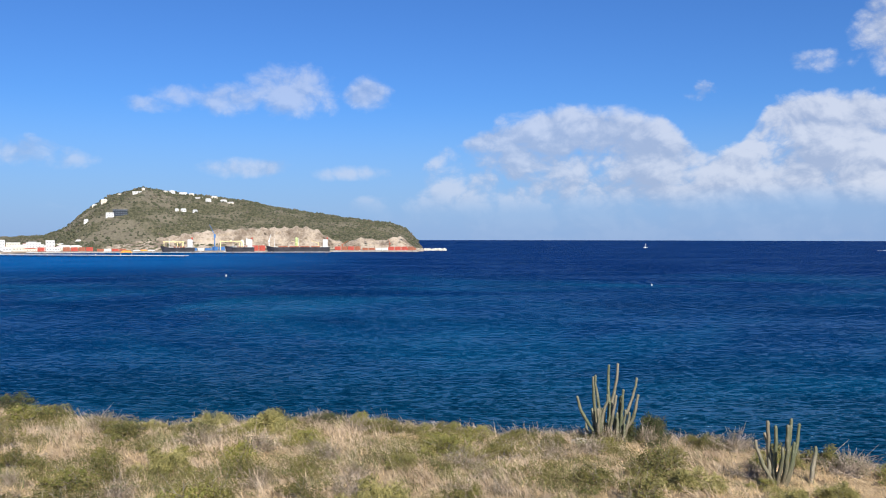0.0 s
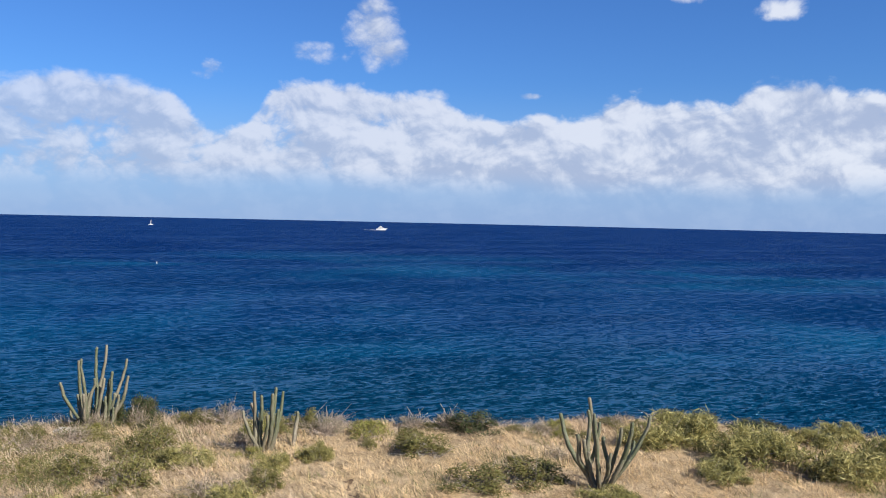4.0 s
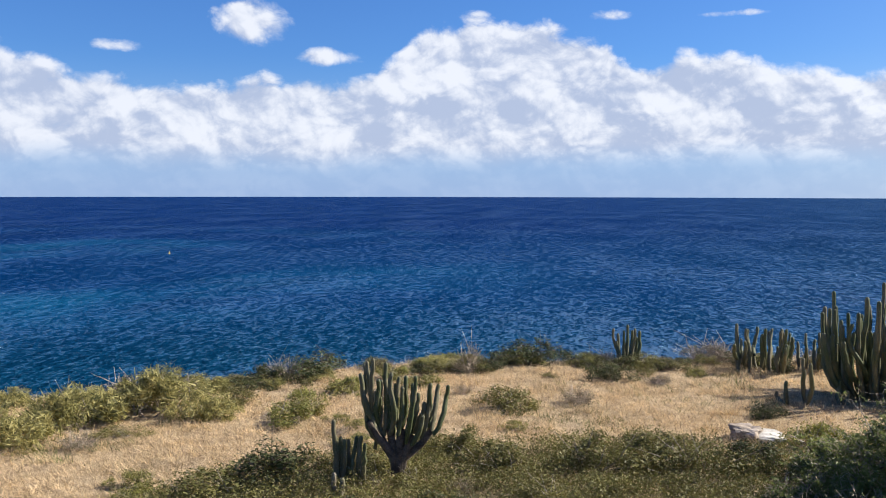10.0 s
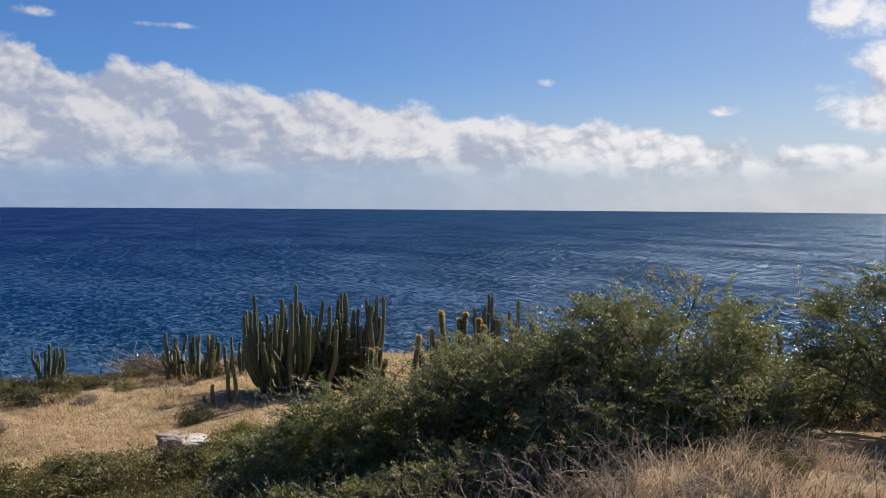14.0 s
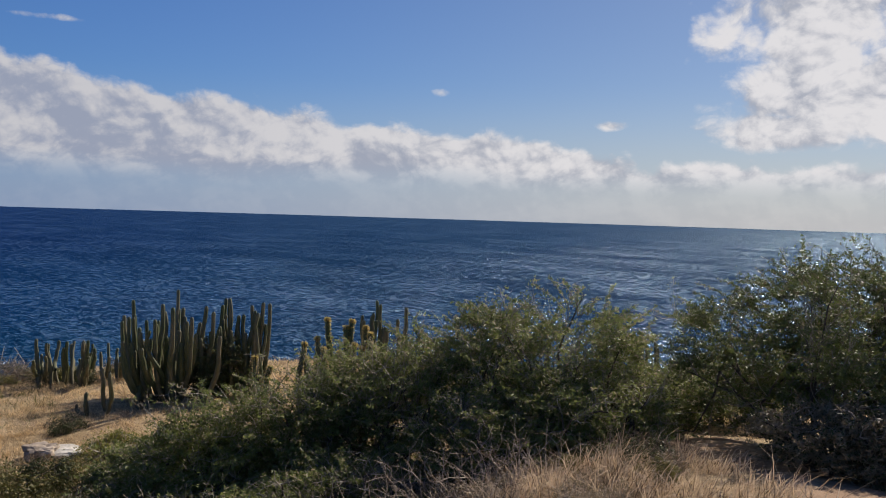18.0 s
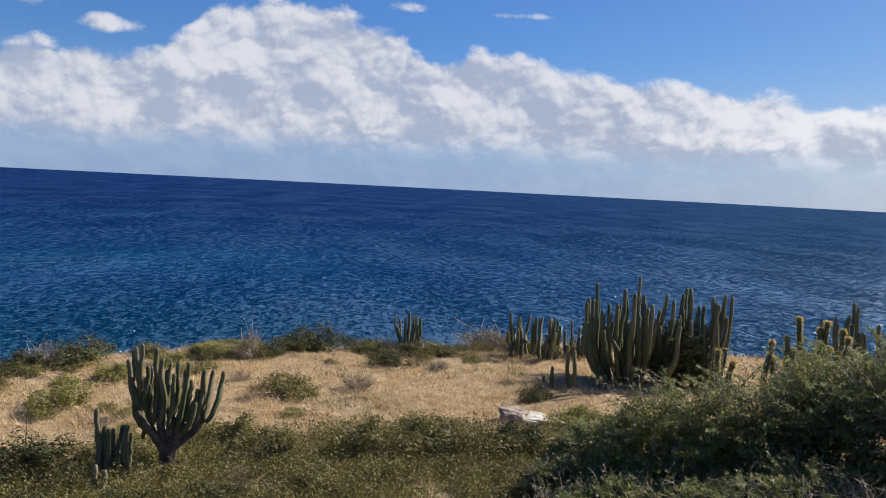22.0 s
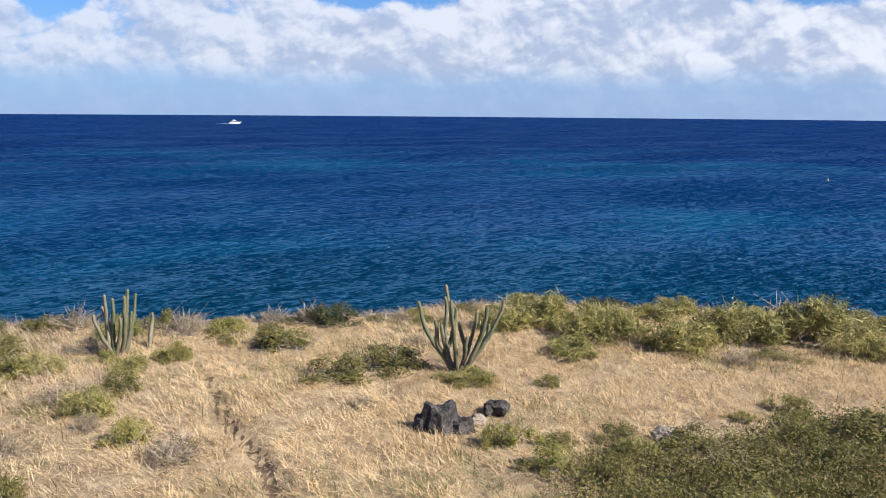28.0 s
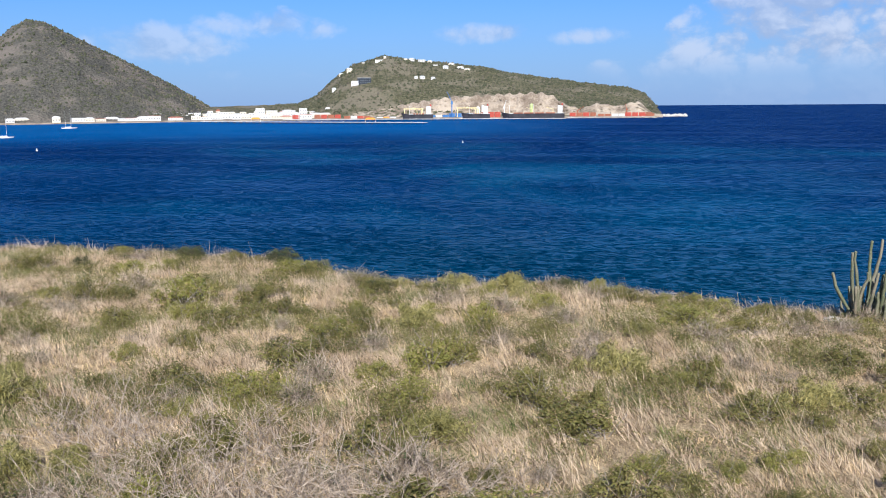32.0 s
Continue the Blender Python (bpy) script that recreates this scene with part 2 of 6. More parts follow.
def sea_material():
    m, k, b = material("sea_water", 0.5, spec=0.0)
    p = spot(k)
    flat = k.vec("MULTIPLY", p, (1.0, 1.0, 0.0))
    away = k.node("ShaderNodeVectorMath", op="LENGTH")
    k.put(away.inputs[0], flat)
    r = away.outputs["Value"]
    # pale sand and dark weed on the bottom, seen through the water
    banks = k.noise(k.vec("MULTIPLY", flat, (0.0045, 0.0045, 0.0)), 1.0, 5.0, 0.6, 0.6)
    gusts = k.noise(k.vec("MULTIPLY", flat, (0.007, 0.013, 0.0)), 1.0, 6.0, 0.65)
    side = k.node("ShaderNodeSeparateXYZ")
    k.put(side.inputs[0], flat)
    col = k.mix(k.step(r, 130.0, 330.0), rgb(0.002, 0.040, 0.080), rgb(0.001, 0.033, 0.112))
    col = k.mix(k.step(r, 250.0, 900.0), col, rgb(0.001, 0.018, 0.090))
    sand = k.math("MULTIPLY", k.step(banks, 0.44, 0.66), k.math("MULTIPLY", k.step(r, 120.0, 240.0), k.step(r, 1000.0, 420.0)))
    sand = k.math("MULTIPLY", sand, k.step(k.math("DIVIDE", side.outputs[1], r), -0.1, 0.45))  # the sandy bottom lies to the north
    col = k.mix(k.math("MULTIPLY", sand, 0.7), col, rgb(0.003, 0.085, 0.180))
    col = k.mix(k.math("MULTIPLY", k.step(gusts, 0.50, 0.68), 0.35), col, rgb(0.001, 0.014, 0.050))
    # towards the south the bright low sky's reflection is painted in as greyer water
    south_sheen = k.step(k.math("DIVIDE", side.outputs[1], r), 0.1, -0.6)
    col = k.mix(k.math("MULTIPLY", south_sheen, 0.8), col, rgb(0.009, 0.038, 0.086))
    # the shallow bay in front of the harbour is a brighter blue
    bay = k.math("MULTIPLY", k.step(k.math("DIVIDE", side.outputs[0], r), -0.02, -0.32), k.step(r, 700.0, 1150.0))
    col = k.mix(k.math("MULTIPLY", bay, 0.85), col, rgb(0.003, 0.085, 0.270))
    # wind waves: long crests, chop, and ripples
    w1 = k.noise(k.vec("MULTIPLY", flat, (0.09, 0.15, 0.0)), 1.0, 3.0, 0.55, 0.4)
    w2 = k.noise(k.vec("MULTIPLY", flat, (0.34, 0.50, 0.0)), 1.0, 4.0, 0.6, 0.4)
    w3 = k.noise(k.vec("MULTIPLY", flat, (1.5, 1.9, 0.0)), 1.0, 3.0, 0.6)
    h = k.math("ADD", k.math("MULTIPLY", w1, 0.8), k.math("ADD", k.math("MULTIPLY", w2, 1.3), k.math("MULTIPLY", w3, 0.45)))
    n = k.node("ShaderNodeBump")
    n.inputs["Distance"].default_value = 1.0
    k.put(n.inputs["Strength"], k.step(r, 200.0, 1600.0, 1.0, 0.7))
    k.put(n.inputs["Height"], h)
    deep = k.node("ShaderNodeBsdfDiffuse")
    k.put(deep.inputs["Normal"], n.outputs[0])
    shine = k.node("ShaderNodeBsdfGlossy")
    shine.inputs["Color"].default_value = rgb(0.62, 0.84, 1.0)
    k.put(shine.inputs["Normal"], n.outputs[0])
    k.put(shine.inputs["Roughness"], k.step(r, 150.0, 2500.0, 0.18, 0.27))
    # wave faces of every size drawn by noise: sky-mirroring ones light, deep ones dark
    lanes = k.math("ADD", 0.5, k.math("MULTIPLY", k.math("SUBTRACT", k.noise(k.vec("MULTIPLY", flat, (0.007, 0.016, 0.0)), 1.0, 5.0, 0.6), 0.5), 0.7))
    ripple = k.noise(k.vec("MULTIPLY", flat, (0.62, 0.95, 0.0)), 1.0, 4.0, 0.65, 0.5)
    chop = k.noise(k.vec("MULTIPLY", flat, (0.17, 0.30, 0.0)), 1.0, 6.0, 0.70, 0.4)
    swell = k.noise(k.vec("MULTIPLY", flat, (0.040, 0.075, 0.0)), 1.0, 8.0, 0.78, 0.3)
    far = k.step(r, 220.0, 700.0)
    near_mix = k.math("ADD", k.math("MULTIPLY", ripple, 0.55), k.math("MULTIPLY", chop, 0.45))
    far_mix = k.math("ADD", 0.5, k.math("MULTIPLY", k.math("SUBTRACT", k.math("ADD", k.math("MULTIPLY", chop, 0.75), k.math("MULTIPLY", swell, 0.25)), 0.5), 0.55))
    face_noise = k.math("ADD", k.math("MULTIPLY", near_mix, k.math("SUBTRACT", 1.0, far)), k.math("MULTIPLY", far_mix, far))
    face_noise = k.math("ADD", face_noise, k.math("MULTIPLY", k.math("SUBTRACT", lanes, 0.5), k.step(r, 200.0, 600.0, 0.30, 0.16)))
    # light and shade of the wave faces, painted into the deep colour
    face_shade = k.mix(k.step(face_noise, 0.40, 0.58), rgb(0.46, 0.50, 0.58), rgb(1.30, 1.30, 1.22))
    # a few breaking crests
    cap = k.noise(k.vec("MULTIPLY", flat, (0.30, 0.42, 0.0)), 1.0, 2.0, 0.5)
    foam = k.math("MULTIPLY", k.step(cap, 0.785, 0.80), k.step(lanes, 0.47, 0.56))
    k.put(deep.inputs["Color"], k.mix(k.math("MULTIPLY", foam, 0.55), k.mix(1.0, col, face_shade, "MULTIPLY"), rgb(0.55, 0.62, 0.66)))
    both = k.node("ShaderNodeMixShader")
    # the low sky's reflection is laid on by the same noise, not by slope
    k.put(both.inputs[0], k.step(face_noise, 0.47, 0.58, 0.0, 0.32))
    m.node_tree.links.new(deep.outputs[0], both.inputs[1])
    m.node_tree.links.new(shine.outputs[0], both.inputs[2])
    m.node_tree.links.new(both.outputs[0], m.node_tree.nodes["Material Output"].inputs[0])
    m.node_tree.nodes.remove(b)
    return m


def soil_material():
    m, k, b = material("dry_soil", 0.95, spec=0.1)
    p = spot(k)
    big, mid, fine = k.noise(p, 0.35, 5.0), k.noise(p, 3.0, 5.0, 0.65), k.noise(p, 28.0, 4.0, 0.7)
    straw = k.noise(k.vec("MULTIPLY", p, (14.0, 34.0, 10.0)), 1.0, 5.0, 0.75, 1.2)
    col = k.mix(k.step(mid, 0.35, 0.65), rgb(0.33, 0.235, 0.14), rgb(0.60, 0.455, 0.28))
    col = k.mix(k.math("MULTIPLY", k.step(big, 0.5, 0.68), 0.4), col, rgb(0.20, 0.145, 0.065))
    col = k.mix(k.math("MULTIPLY", k.step(straw, 0.52, 0.62), 0.75), col, rgb(0.74, 0.58, 0.37))
    col = k.mix(k.math("MULTIPLY", k.step(straw, 0.46, 0.38), 0.55), col, rgb(0.085, 0.055, 0.030))
    steep = k.node("ShaderNodeSeparateXYZ")
    k.put(steep.inputs[0], k.node("ShaderNodeNewGeometry").outputs["Normal"])
    col = k.mix(k.step(steep.outputs[2], 0.75, 0.55), col, k.mix(mid, rgb(0.10, 0.09, 0.08), rgb(0.32, 0.27, 0.22)))
    k.put(b.inputs["Base Color"], col)
    bump(k, b, k.math("ADD", k.math("ADD", mid, fine), straw), 0.9, 0.06)
    return m


def hill_material(name, scrub, scrub2, rock, rock2):
    """Scrub on the slopes, bare rock where they are steep or worn."""
    m, k, b = material(name, 0.95, spec=0.1)
    p = spot(k)
    big, mid, fine = k.noise(p, 0.012, 5.0), k.noise(p, 0.05, 6.0, 0.7), k.noise(p, 0.2, 4.0, 0.7)
    col = k.mix(k.step(fine, 0.35, 0.65), rgb(*scrub), rgb(*scrub2))
    stone = k.mix(k.step(fine, 0.3, 0.7), rgb(*rock2), rgb(*rock))
    nz = k.node("ShaderNodeSeparateXYZ")
    k.put(nz.inputs[0], k.node("ShaderNodeNewGeometry").outputs["Normal"])
    pz = k.node("ShaderNodeSeparateXYZ")
    k.put(pz.inputs[0], p)
    bare = k.step(k.math("ADD", nz.outputs[2], k.math("MULTIPLY", k.math("SUBTRACT", mid, 0.5), 0.9)), 0.70, 0.50)
    col = k.mix(bare, col, stone)
    col = k.mix(k.math("MULTIPLY", k.step(big, 0.46, 0.62), 0.60), col, k.mix(0.5, rgb(*scrub2), rgb(*rock)))
    k.put(b.inputs["Base Color"], col)
    bump(k, b, k.math("ADD", mid, fine), 1.0, 6.0)
    return m


def cactus_material(name, skin, old, crest):
    m, k, b = material(name, 0.6, spec=0.3)
    p = place(k)
    big, fine = k.noise(p, 2.2, 4.0), k.noise(p, 45.0, 4.0)
    rnd = k.node("ShaderNodeObjectInfo").outputs["Random"]
    col = k.mix(k.step(k.math("ADD", big, k.math("MULTIPLY", rnd, 0.3)), 0.5, 0.85), rgb(*skin), rgb(*old))
    up = k.node("ShaderNodeSeparateXYZ")
    k.put(up.inputs[0], p)
    corky = k.step(k.math("ADD", up.outputs[2], k.math("MULTIPLY", big, 0.9)), 1.0, 0.5)
    col = k.mix(k.math("MULTIPLY", corky, 0.75), col, rgb(old[0] * 0.75, old[1] * 0.70, old[2] * 0.68))
    col = k.mix(k.math("MULTIPLY", k.step(fine, 0.54, 0.66), 0.55), col, rgb(*crest))
    k.put(b.inputs["Base Color"], col)
    bump(k, b, fine, 0.35, 0.01)
    return m


SEA_WATER = sea_material()
SOIL = soil_material()
PATH_SOIL = plain("trodden_soil", (0.22, 0.135, 0.080), (0.44, 0.30, 0.185), 1.6, 0.95, 30.0, 0.5, 0.03)
HILL = hill_material("scrub_hill", (0.070, 0.076, 0.042), (0.200, 0.180, 0.110), (0.38, 0.32, 0.26), (0.24, 0.20, 0.165))
# greyer scrub than on the island: distance haze is mixed into the colours
HAZY_HILL = hill_material("hazy_scrub_hill", (0.070, 0.070, 0.060), (0.160, 0.148, 0.120), (0.38, 0.31, 0.26), (0.25, 0.21, 0.175))
QUARRY = plain("cut_rock", (0.17, 0.13, 0.095), (0.42, 0.35, 0.27), 0.03, 0.95, 0.25, 0.8, 4.0)
STRAW = leaf_material("straw", (0.60, 0.42, 0.215), (0.97, 0.76, 0.47), (0.22, 0.155, 0.085), 0.3, 0.7)
GREY_STRAW = leaf_material("bleached_straw", (0.31, 0.215, 0.13), (0.86, 0.69, 0.50), (0.12, 0.085, 0.05), 0.25, 0.7)
WEED = leaf_material("green_weed", (0.060, 0.078, 0.022), (0.225, 0.235, 0.075), (0.40, 0.33, 0.18), 0.25)
LEAF = leaf_material("green_leaf", (0.074, 0.075, 0.022), (0.265, 0.240, 0.072), (0.22, 0.17, 0.07), 0.25)
GOLD_LEAF = leaf_material("yellow_green_leaf", (0.115, 0.125, 0.032), (0.370, 0.345, 0.085), (0.35, 0.27, 0.12), 0.3)
DARK_LEAF = leaf_material("dark_leaf", (0.034, 0.046, 0.015), (0.115, 0.130, 0.042), (0.12, 0.09, 0.05), 0.2)
FUZZ = leaf_material("yellow_green_blade", (0.190, 0.180, 0.055), (0.600, 0.520, 0.210), (0.12, 0.12, 0.04), 0.35)
DRY_LEAF = leaf_material("withered_leaf", (0.150, 0.115, 0.070), (0.340, 0.280, 0.180), (0.07, 0.09, 0.03), 0.2)
ACACIA = leaf_material("acacia_leaf", (0.080, 0.104, 0.032), (0.300, 0.330, 0.102), (0.36, 0.30, 0.19), 0.40)
TREE_LEAF = leaf_material("tree_leaf", (0.058, 0.080, 0.025), (0.225, 0.260, 0.078), (0.24, 0.20, 0.12), 0.32)
DARK_TWIG = plain("brown_twig", (0.15, 0.125, 0.10), (0.42, 0.37, 0.31), 6.0, 0.9)
TWIG = plain("grey_twig", (0.22, 0.165, 0.12), (0.56, 0.46, 0.36), 6.0, 0.9)
BARK = plain("dark_bark", (0.045, 0.035, 0.028), (0.15, 0.12, 0.09), 5.0, 0.9)
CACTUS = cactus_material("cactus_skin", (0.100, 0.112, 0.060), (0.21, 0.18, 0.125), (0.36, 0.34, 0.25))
# the cactus skin again, with the shade of backlit stems put into its colours
SHADED_CACTUS = cactus_material("shaded_cactus_skin", (0.070, 0.090, 0.035), (0.15, 0.135, 0.08), (0.26, 0.23, 0.13))
SPINE = leaf_material("pale_spine", (0.40, 0.37, 0.30), (0.66, 0.63, 0.55), None, 0.4, 0.7)
GOLD_SPINE = leaf_material("golden_wool", (0.45, 0.33, 0.10), (0.75, 0.60, 0.25), None, 0.45, 0.7)
STUMP = plain("charred_wood", (0.012, 0.011, 0.011), (0.10, 0.09, 0.085), 5.0, 0.9, 30.0, 0.9, 0.03)
STONE = plain("pale_stone", (0.36, 0.33, 0.28), (0.66, 0.62, 0.55), 2.5, 0.9, 20.0, 0.5, 0.02)
BROWN_STONE = plain("brown_stone", (0.20, 0.16, 0.12), (0.46, 0.38, 0.30), 3.0, 0.9, 20.0, 0.5, 0.02)
WHITE_PAINT = plain("white_paint", (0.50, 0.49, 0.47), (0.70, 0.68, 0.65), 0.2, 0.6, 2.0, 0.1, 0.02)
CREAM_PAINT = plain("cream_paint", (0.58, 0.50, 0.38), (0.72, 0.64, 0.52), 0.2, 0.7, 2.0, 0.1, 0.02)
CONCRETE = plain("concrete", (0.32, 0.30, 0.27), (0.52, 0.49, 0.44), 0.1, 0.9, 1.5, 0.2, 0.05)
PALE_CONCRETE = plain("pale_concrete", (0.34, 0.34, 0.33), (0.54, 0.54, 0.52), 0.08, 0.85, 0.6, 0.2, 0.05)
QUAY_STONE = plain("quay_stone", (0.13, 0.105, 0.08), (0.32, 0.27, 0.21), 0.04, 0.9, 0.5, 0.3, 0.1)
PALE_YELLOW = plain("pale_yellow_paint", (0.58, 0.46, 0.20), (0.74, 0.64, 0.36), 0.2, 0.6, 2.0, 0.1, 0.02)
BLACK_PAINT = plain("black_hull_paint", (0.012, 0.012, 0.016), (0.045, 0.04, 0.045), 0.1, 0.5, 1.0, 0.1, 0.02)
GLASS_DARK = plain("dark_glazing", (0.010, 0.014, 0.020), (0.05, 0.06, 0.08), 0.2, 0.15, 1.0, 0.05, 0.01, 0.0, 0.5)
WINDOW_GLASS = plain("window_glazing", (0.10, 0.11, 0.12), (0.24, 0.25, 0.26), 0.3, 0.3, 2.0, 0.05, 0.01, 0.0, 0.5)
RED_PAINT = plain("red_paint", (0.30, 0.045, 0.030), (0.46, 0.09, 0.06), 0.2, 0.6, 2.0, 0.1, 0.02)
BLUE_PAINT = plain("blue_paint", (0.03, 0.10, 0.28), (0.07, 0.20, 0.42), 0.2, 0.6, 2.0, 0.1, 0.02)
RUST_PAINT = plain("rust_paint", (0.22, 0.07, 0.04), (0.36, 0.14, 0.08), 0.2, 0.7, 2.0, 0.1, 0.02)
YELLOW_PAINT = plain("yellow_paint", (0.62, 0.42, 0.06), (0.76, 0.56, 0.12), 0.2, 0.6, 2.0, 0.1, 0.02)
ORANGE_PAINT = plain("orange_paint", (0.70, 0.25, 0.03), (0.82, 0.36, 0.06), 0.2, 0.6, 2.0, 0.1, 0.02)
GREEN_PAINT = plain("lime_paint", (0.34, 0.40, 0.16), (0.48, 0.54, 0.26), 0.2, 0.6, 2.0, 0.1, 0.02)
FOAM = plain("sea_foam", (0.70, 0.74, 0.76), (0.86, 0.88, 0.88), 1.0, 0.9)
ROOF_RED = plain("red_roof", (0.26, 0.085, 0.06), (0.40, 0.17, 0.12), 0.2, 0.8, 2.0, 0.1, 0.02)
ROOF_GREY = plain("grey_roof", (0.40, 0.40, 0.40), (0.62, 0.62, 0.60), 0.2, 0.7, 2.0, 0.1, 0.02)


# ---- mesh helpers ----
def raw_mesh(name, verts, faces):
    """A mesh from arrays: verts (n, 3), faces (m, 3) or (m, 4)."""
    verts, faces = np.asarray(verts, np.float32), np.asarray(faces, np.int32)
    me = bpy.data.meshes.new(name)
    me.vertices.add(len(verts))
    me.vertices.foreach_set("co", verts.ravel())
    m, s = faces.shape
    me.loops.add(m * s)
    me.loops.foreach_set("vertex_index", faces.ravel())
    me.polygons.add(m)
    me.polygons.foreach_set("loop_start", np.arange(0, m * s, s, dtype=np.int32))
    me.update(calc_edges=True)
    return me


def smooth(me):
    me.polygons.foreach_set("use_smooth", np.ones(len(me.polygons), bool))
    return me


def dress(me, mat):
    me.materials.clear()
    me.materials.append(mat)
    return me


def part(name, data, mat, parent, label=""):
    """One mesh object under a thing or a part. data: a bmesh or a mesh."""
    if isinstance(data, bmesh.types.BMesh):
        me = bpy.data.meshes.new(name)
        data.to_mesh(me)
        data.free()
        data = me
    if mat:
        dress(data, mat)
    ob = new(name, data)
    ob.parent = parent
    return tagged(ob, label) if label else ob


def thing(name, m, label, category, group="", kind=""):
    ob = new(name)
    ob.matrix_world = m
    ob.empty_display_size = 0.2
    return tagged(ob, label, category, group, kind)


def box(bm, x0, x1, y0, y1, z0, z1, bevel=0.0):
    r = bmesh.ops.create_cube(bm, size=1.0)
    for v in r["verts"]:
        v.co = Vector((x0 + (v.co.x + 0.5) * (x1 - x0), y0 + (v.co.y + 0.5) * (y1 - y0), z0 + (v.co.z + 0.5) * (z1 - z0)))
    if bevel:
        edges = list({e for v in r["verts"] for e in v.link_edges})
        bmesh.ops.bevel(bm, geom=edges, offset=bevel, segments=1, affect="EDGES")
    return bm


def block(*a, bevel=0.0):
    return box(bmesh.new(), *a, bevel=bevel)


def prism(outline, y0, y1):
    """An outline in x and z, drawn out along y."""
    bm = bmesh.new()
    a = [bm.verts.new((x, y0, z)) for x, z in outline]
    b = [bm.verts.new((x, y1, z)) for x, z in outline]
    bm.faces.new(a)
    bm.faces.new(list(reversed(b)))
    for i in range(len(a)):
        j = (i + 1) % len(a)
        bm.faces.new((a[i], b[i], b[j], a[j]))
    bmesh.ops.recalc_face_normals(bm, faces=bm.faces)
    return bm


def rod(p, q, r0, r1, sides=6, bm=None):
    bm = bm or bmesh.new()
    p, q = Vector(p), Vector(q)
    m = Matrix.Translation((p + q) / 2) @ (q - p).to_track_quat("Z", "Y").to_matrix().to_4x4()
    bmesh.ops.create_cone(bm, cap_ends=True, segments=sides, radius1=r0, radius2=r1, depth=(q - p).length, matrix=m)
    return bm


def tubes(paths, sides=4):
    """Many tapered tubes in one mesh: paths of (n, 3) points with n radii."""
    V, Q, n0 = [], [], 0
    ang = np.arange(sides) * 2 * np.pi / sides
    for pts, rad in paths:
        pts = np.asarray(pts, float)
        tan = np.gradient(pts, axis=0)
        tan /= np.linalg.norm(tan, axis=1)[:, None] + 1e-9
        ref = np.array([0.31, 0.87, 0.38])
        u = np.cross(tan, ref)
        u /= np.linalg.norm(u, axis=1)[:, None] + 1e-9
        w = np.cross(tan, u)
        ring = pts[:, None] + np.asarray(rad)[:, None, None] * (u[:, None] * np.cos(ang)[None, :, None] + w[:, None] * np.sin(ang)[None, :, None])
        V.append(ring.reshape(-1, 3))
        n = len(pts)
        i = np.arange(n - 1)[:, None] * sides + np.arange(sides)[None]
        j = np.arange(n - 1)[:, None] * sides + (np.arange(sides)[None] + 1) % sides
        Q.append((np.stack([i, j, j + sides, i + sides], -1).reshape(-1, 4)) + n0)
        n0 += n * sides
    return np.concatenate(V), np.concatenate(Q)


def leaves(rng, centres, size, aspect=0.5, up=0.3, normals=None):
    """Small pointed leaves at the centres."""
    n = len(centres)
    a = rng.normal(size=(n, 3))
    if normals is not None:
        a = a * 0.7 + normals
    a[:, 2] += up
    a /= np.linalg.norm(a, axis=1)[:, None]
    b = np.cross(a, rng.normal(size=(n, 3)))
    b /= np.linalg.norm(b, axis=1)[:, None] + 1e-9
    c = np.cross(a, b)
    L = (size * rng.uniform(0.6, 1.4, n))[:, None]
    V = np.stack([centres - b * L * 0.5 + c * L * aspect * 0.5, centres - b * L * 0.4 - c * L * aspect * 0.5, centres + b * L * 0.6], 1).reshape(-1, 3)
    return V, np.arange(3 * n).reshape(-1, 3)


def straws(rng, roots, height, width, lean, wind=(0.0, 0.0)):
    """Short straight blades of one triangle each."""
    n = len(roots)
    h = np.broadcast_to(height, n) * rng.uniform(0.55, 1.3, n)
    th = rng.uniform(0, 2 * np.pi, n)
    side = np.stack([np.cos(th), np.sin(th), 0 * th], 1) * (np.broadcast_to(width, n) * rng.uniform(0.6, 1.4, n))[:, None] * 0.5
    la = rng.normal(size=(n, 2)) * lean + np.asarray(wind)
    tip = roots + np.stack([la[:, 0] * h, la[:, 1] * h, h * (1 - 0.3 * np.minimum(1.5, np.linalg.norm(la, axis=1)))], 1)
    V = np.stack([roots - side, roots + side, tip], 1).reshape(-1, 3)
    return V, np.arange(3 * n).reshape(-1, 3)


def blades(rng, roots, height, width, lean, wind=(0.0, 0.0)):
    """Bent grass blades, each of three triangles."""
    n = len(roots)
    h = np.broadcast_to(height, n) * rng.uniform(0.55, 1.25, n)
    th = rng.uniform(0, 2 * np.pi, n)
    side = np.stack([np.cos(th), np.sin(th), 0 * th], 1) * (np.broadcast_to(width, n) * rng.uniform(0.6, 1.3, n))[:, None]
    la = rng.normal(size=(n, 2)) * lean + np.asarray(wind)
    bend = np.concatenate([la * h[:, None], np.zeros((n, 1))], 1)
    up = np.stack([0 * h, 0 * h, h], 1)
    mid, tip = roots + up * 0.55 + bend * 0.35, roots + up * (1 - 0.25 * np.minimum(1, np.linalg.norm(la, axis=1)))[:, None] + bend
    V = np.stack([roots - side * 0.5, roots + side * 0.5, mid + side * 0.4, mid - side * 0.4, tip], 1).reshape(-1, 3)
    i = np.arange(n)[:, None] * 5
    F = np.concatenate([i + [[0, 1, 2]], i + [[0, 2, 3]], i + [[3, 2, 4]]], 0)
    return V, F


# ---- the lie of the land ----
def ease(a, b, x):
    x = np.clip((np.asarray(x, float) - a) / (b - a), 0, 1)
    return x * x * (3 - 2 * x)


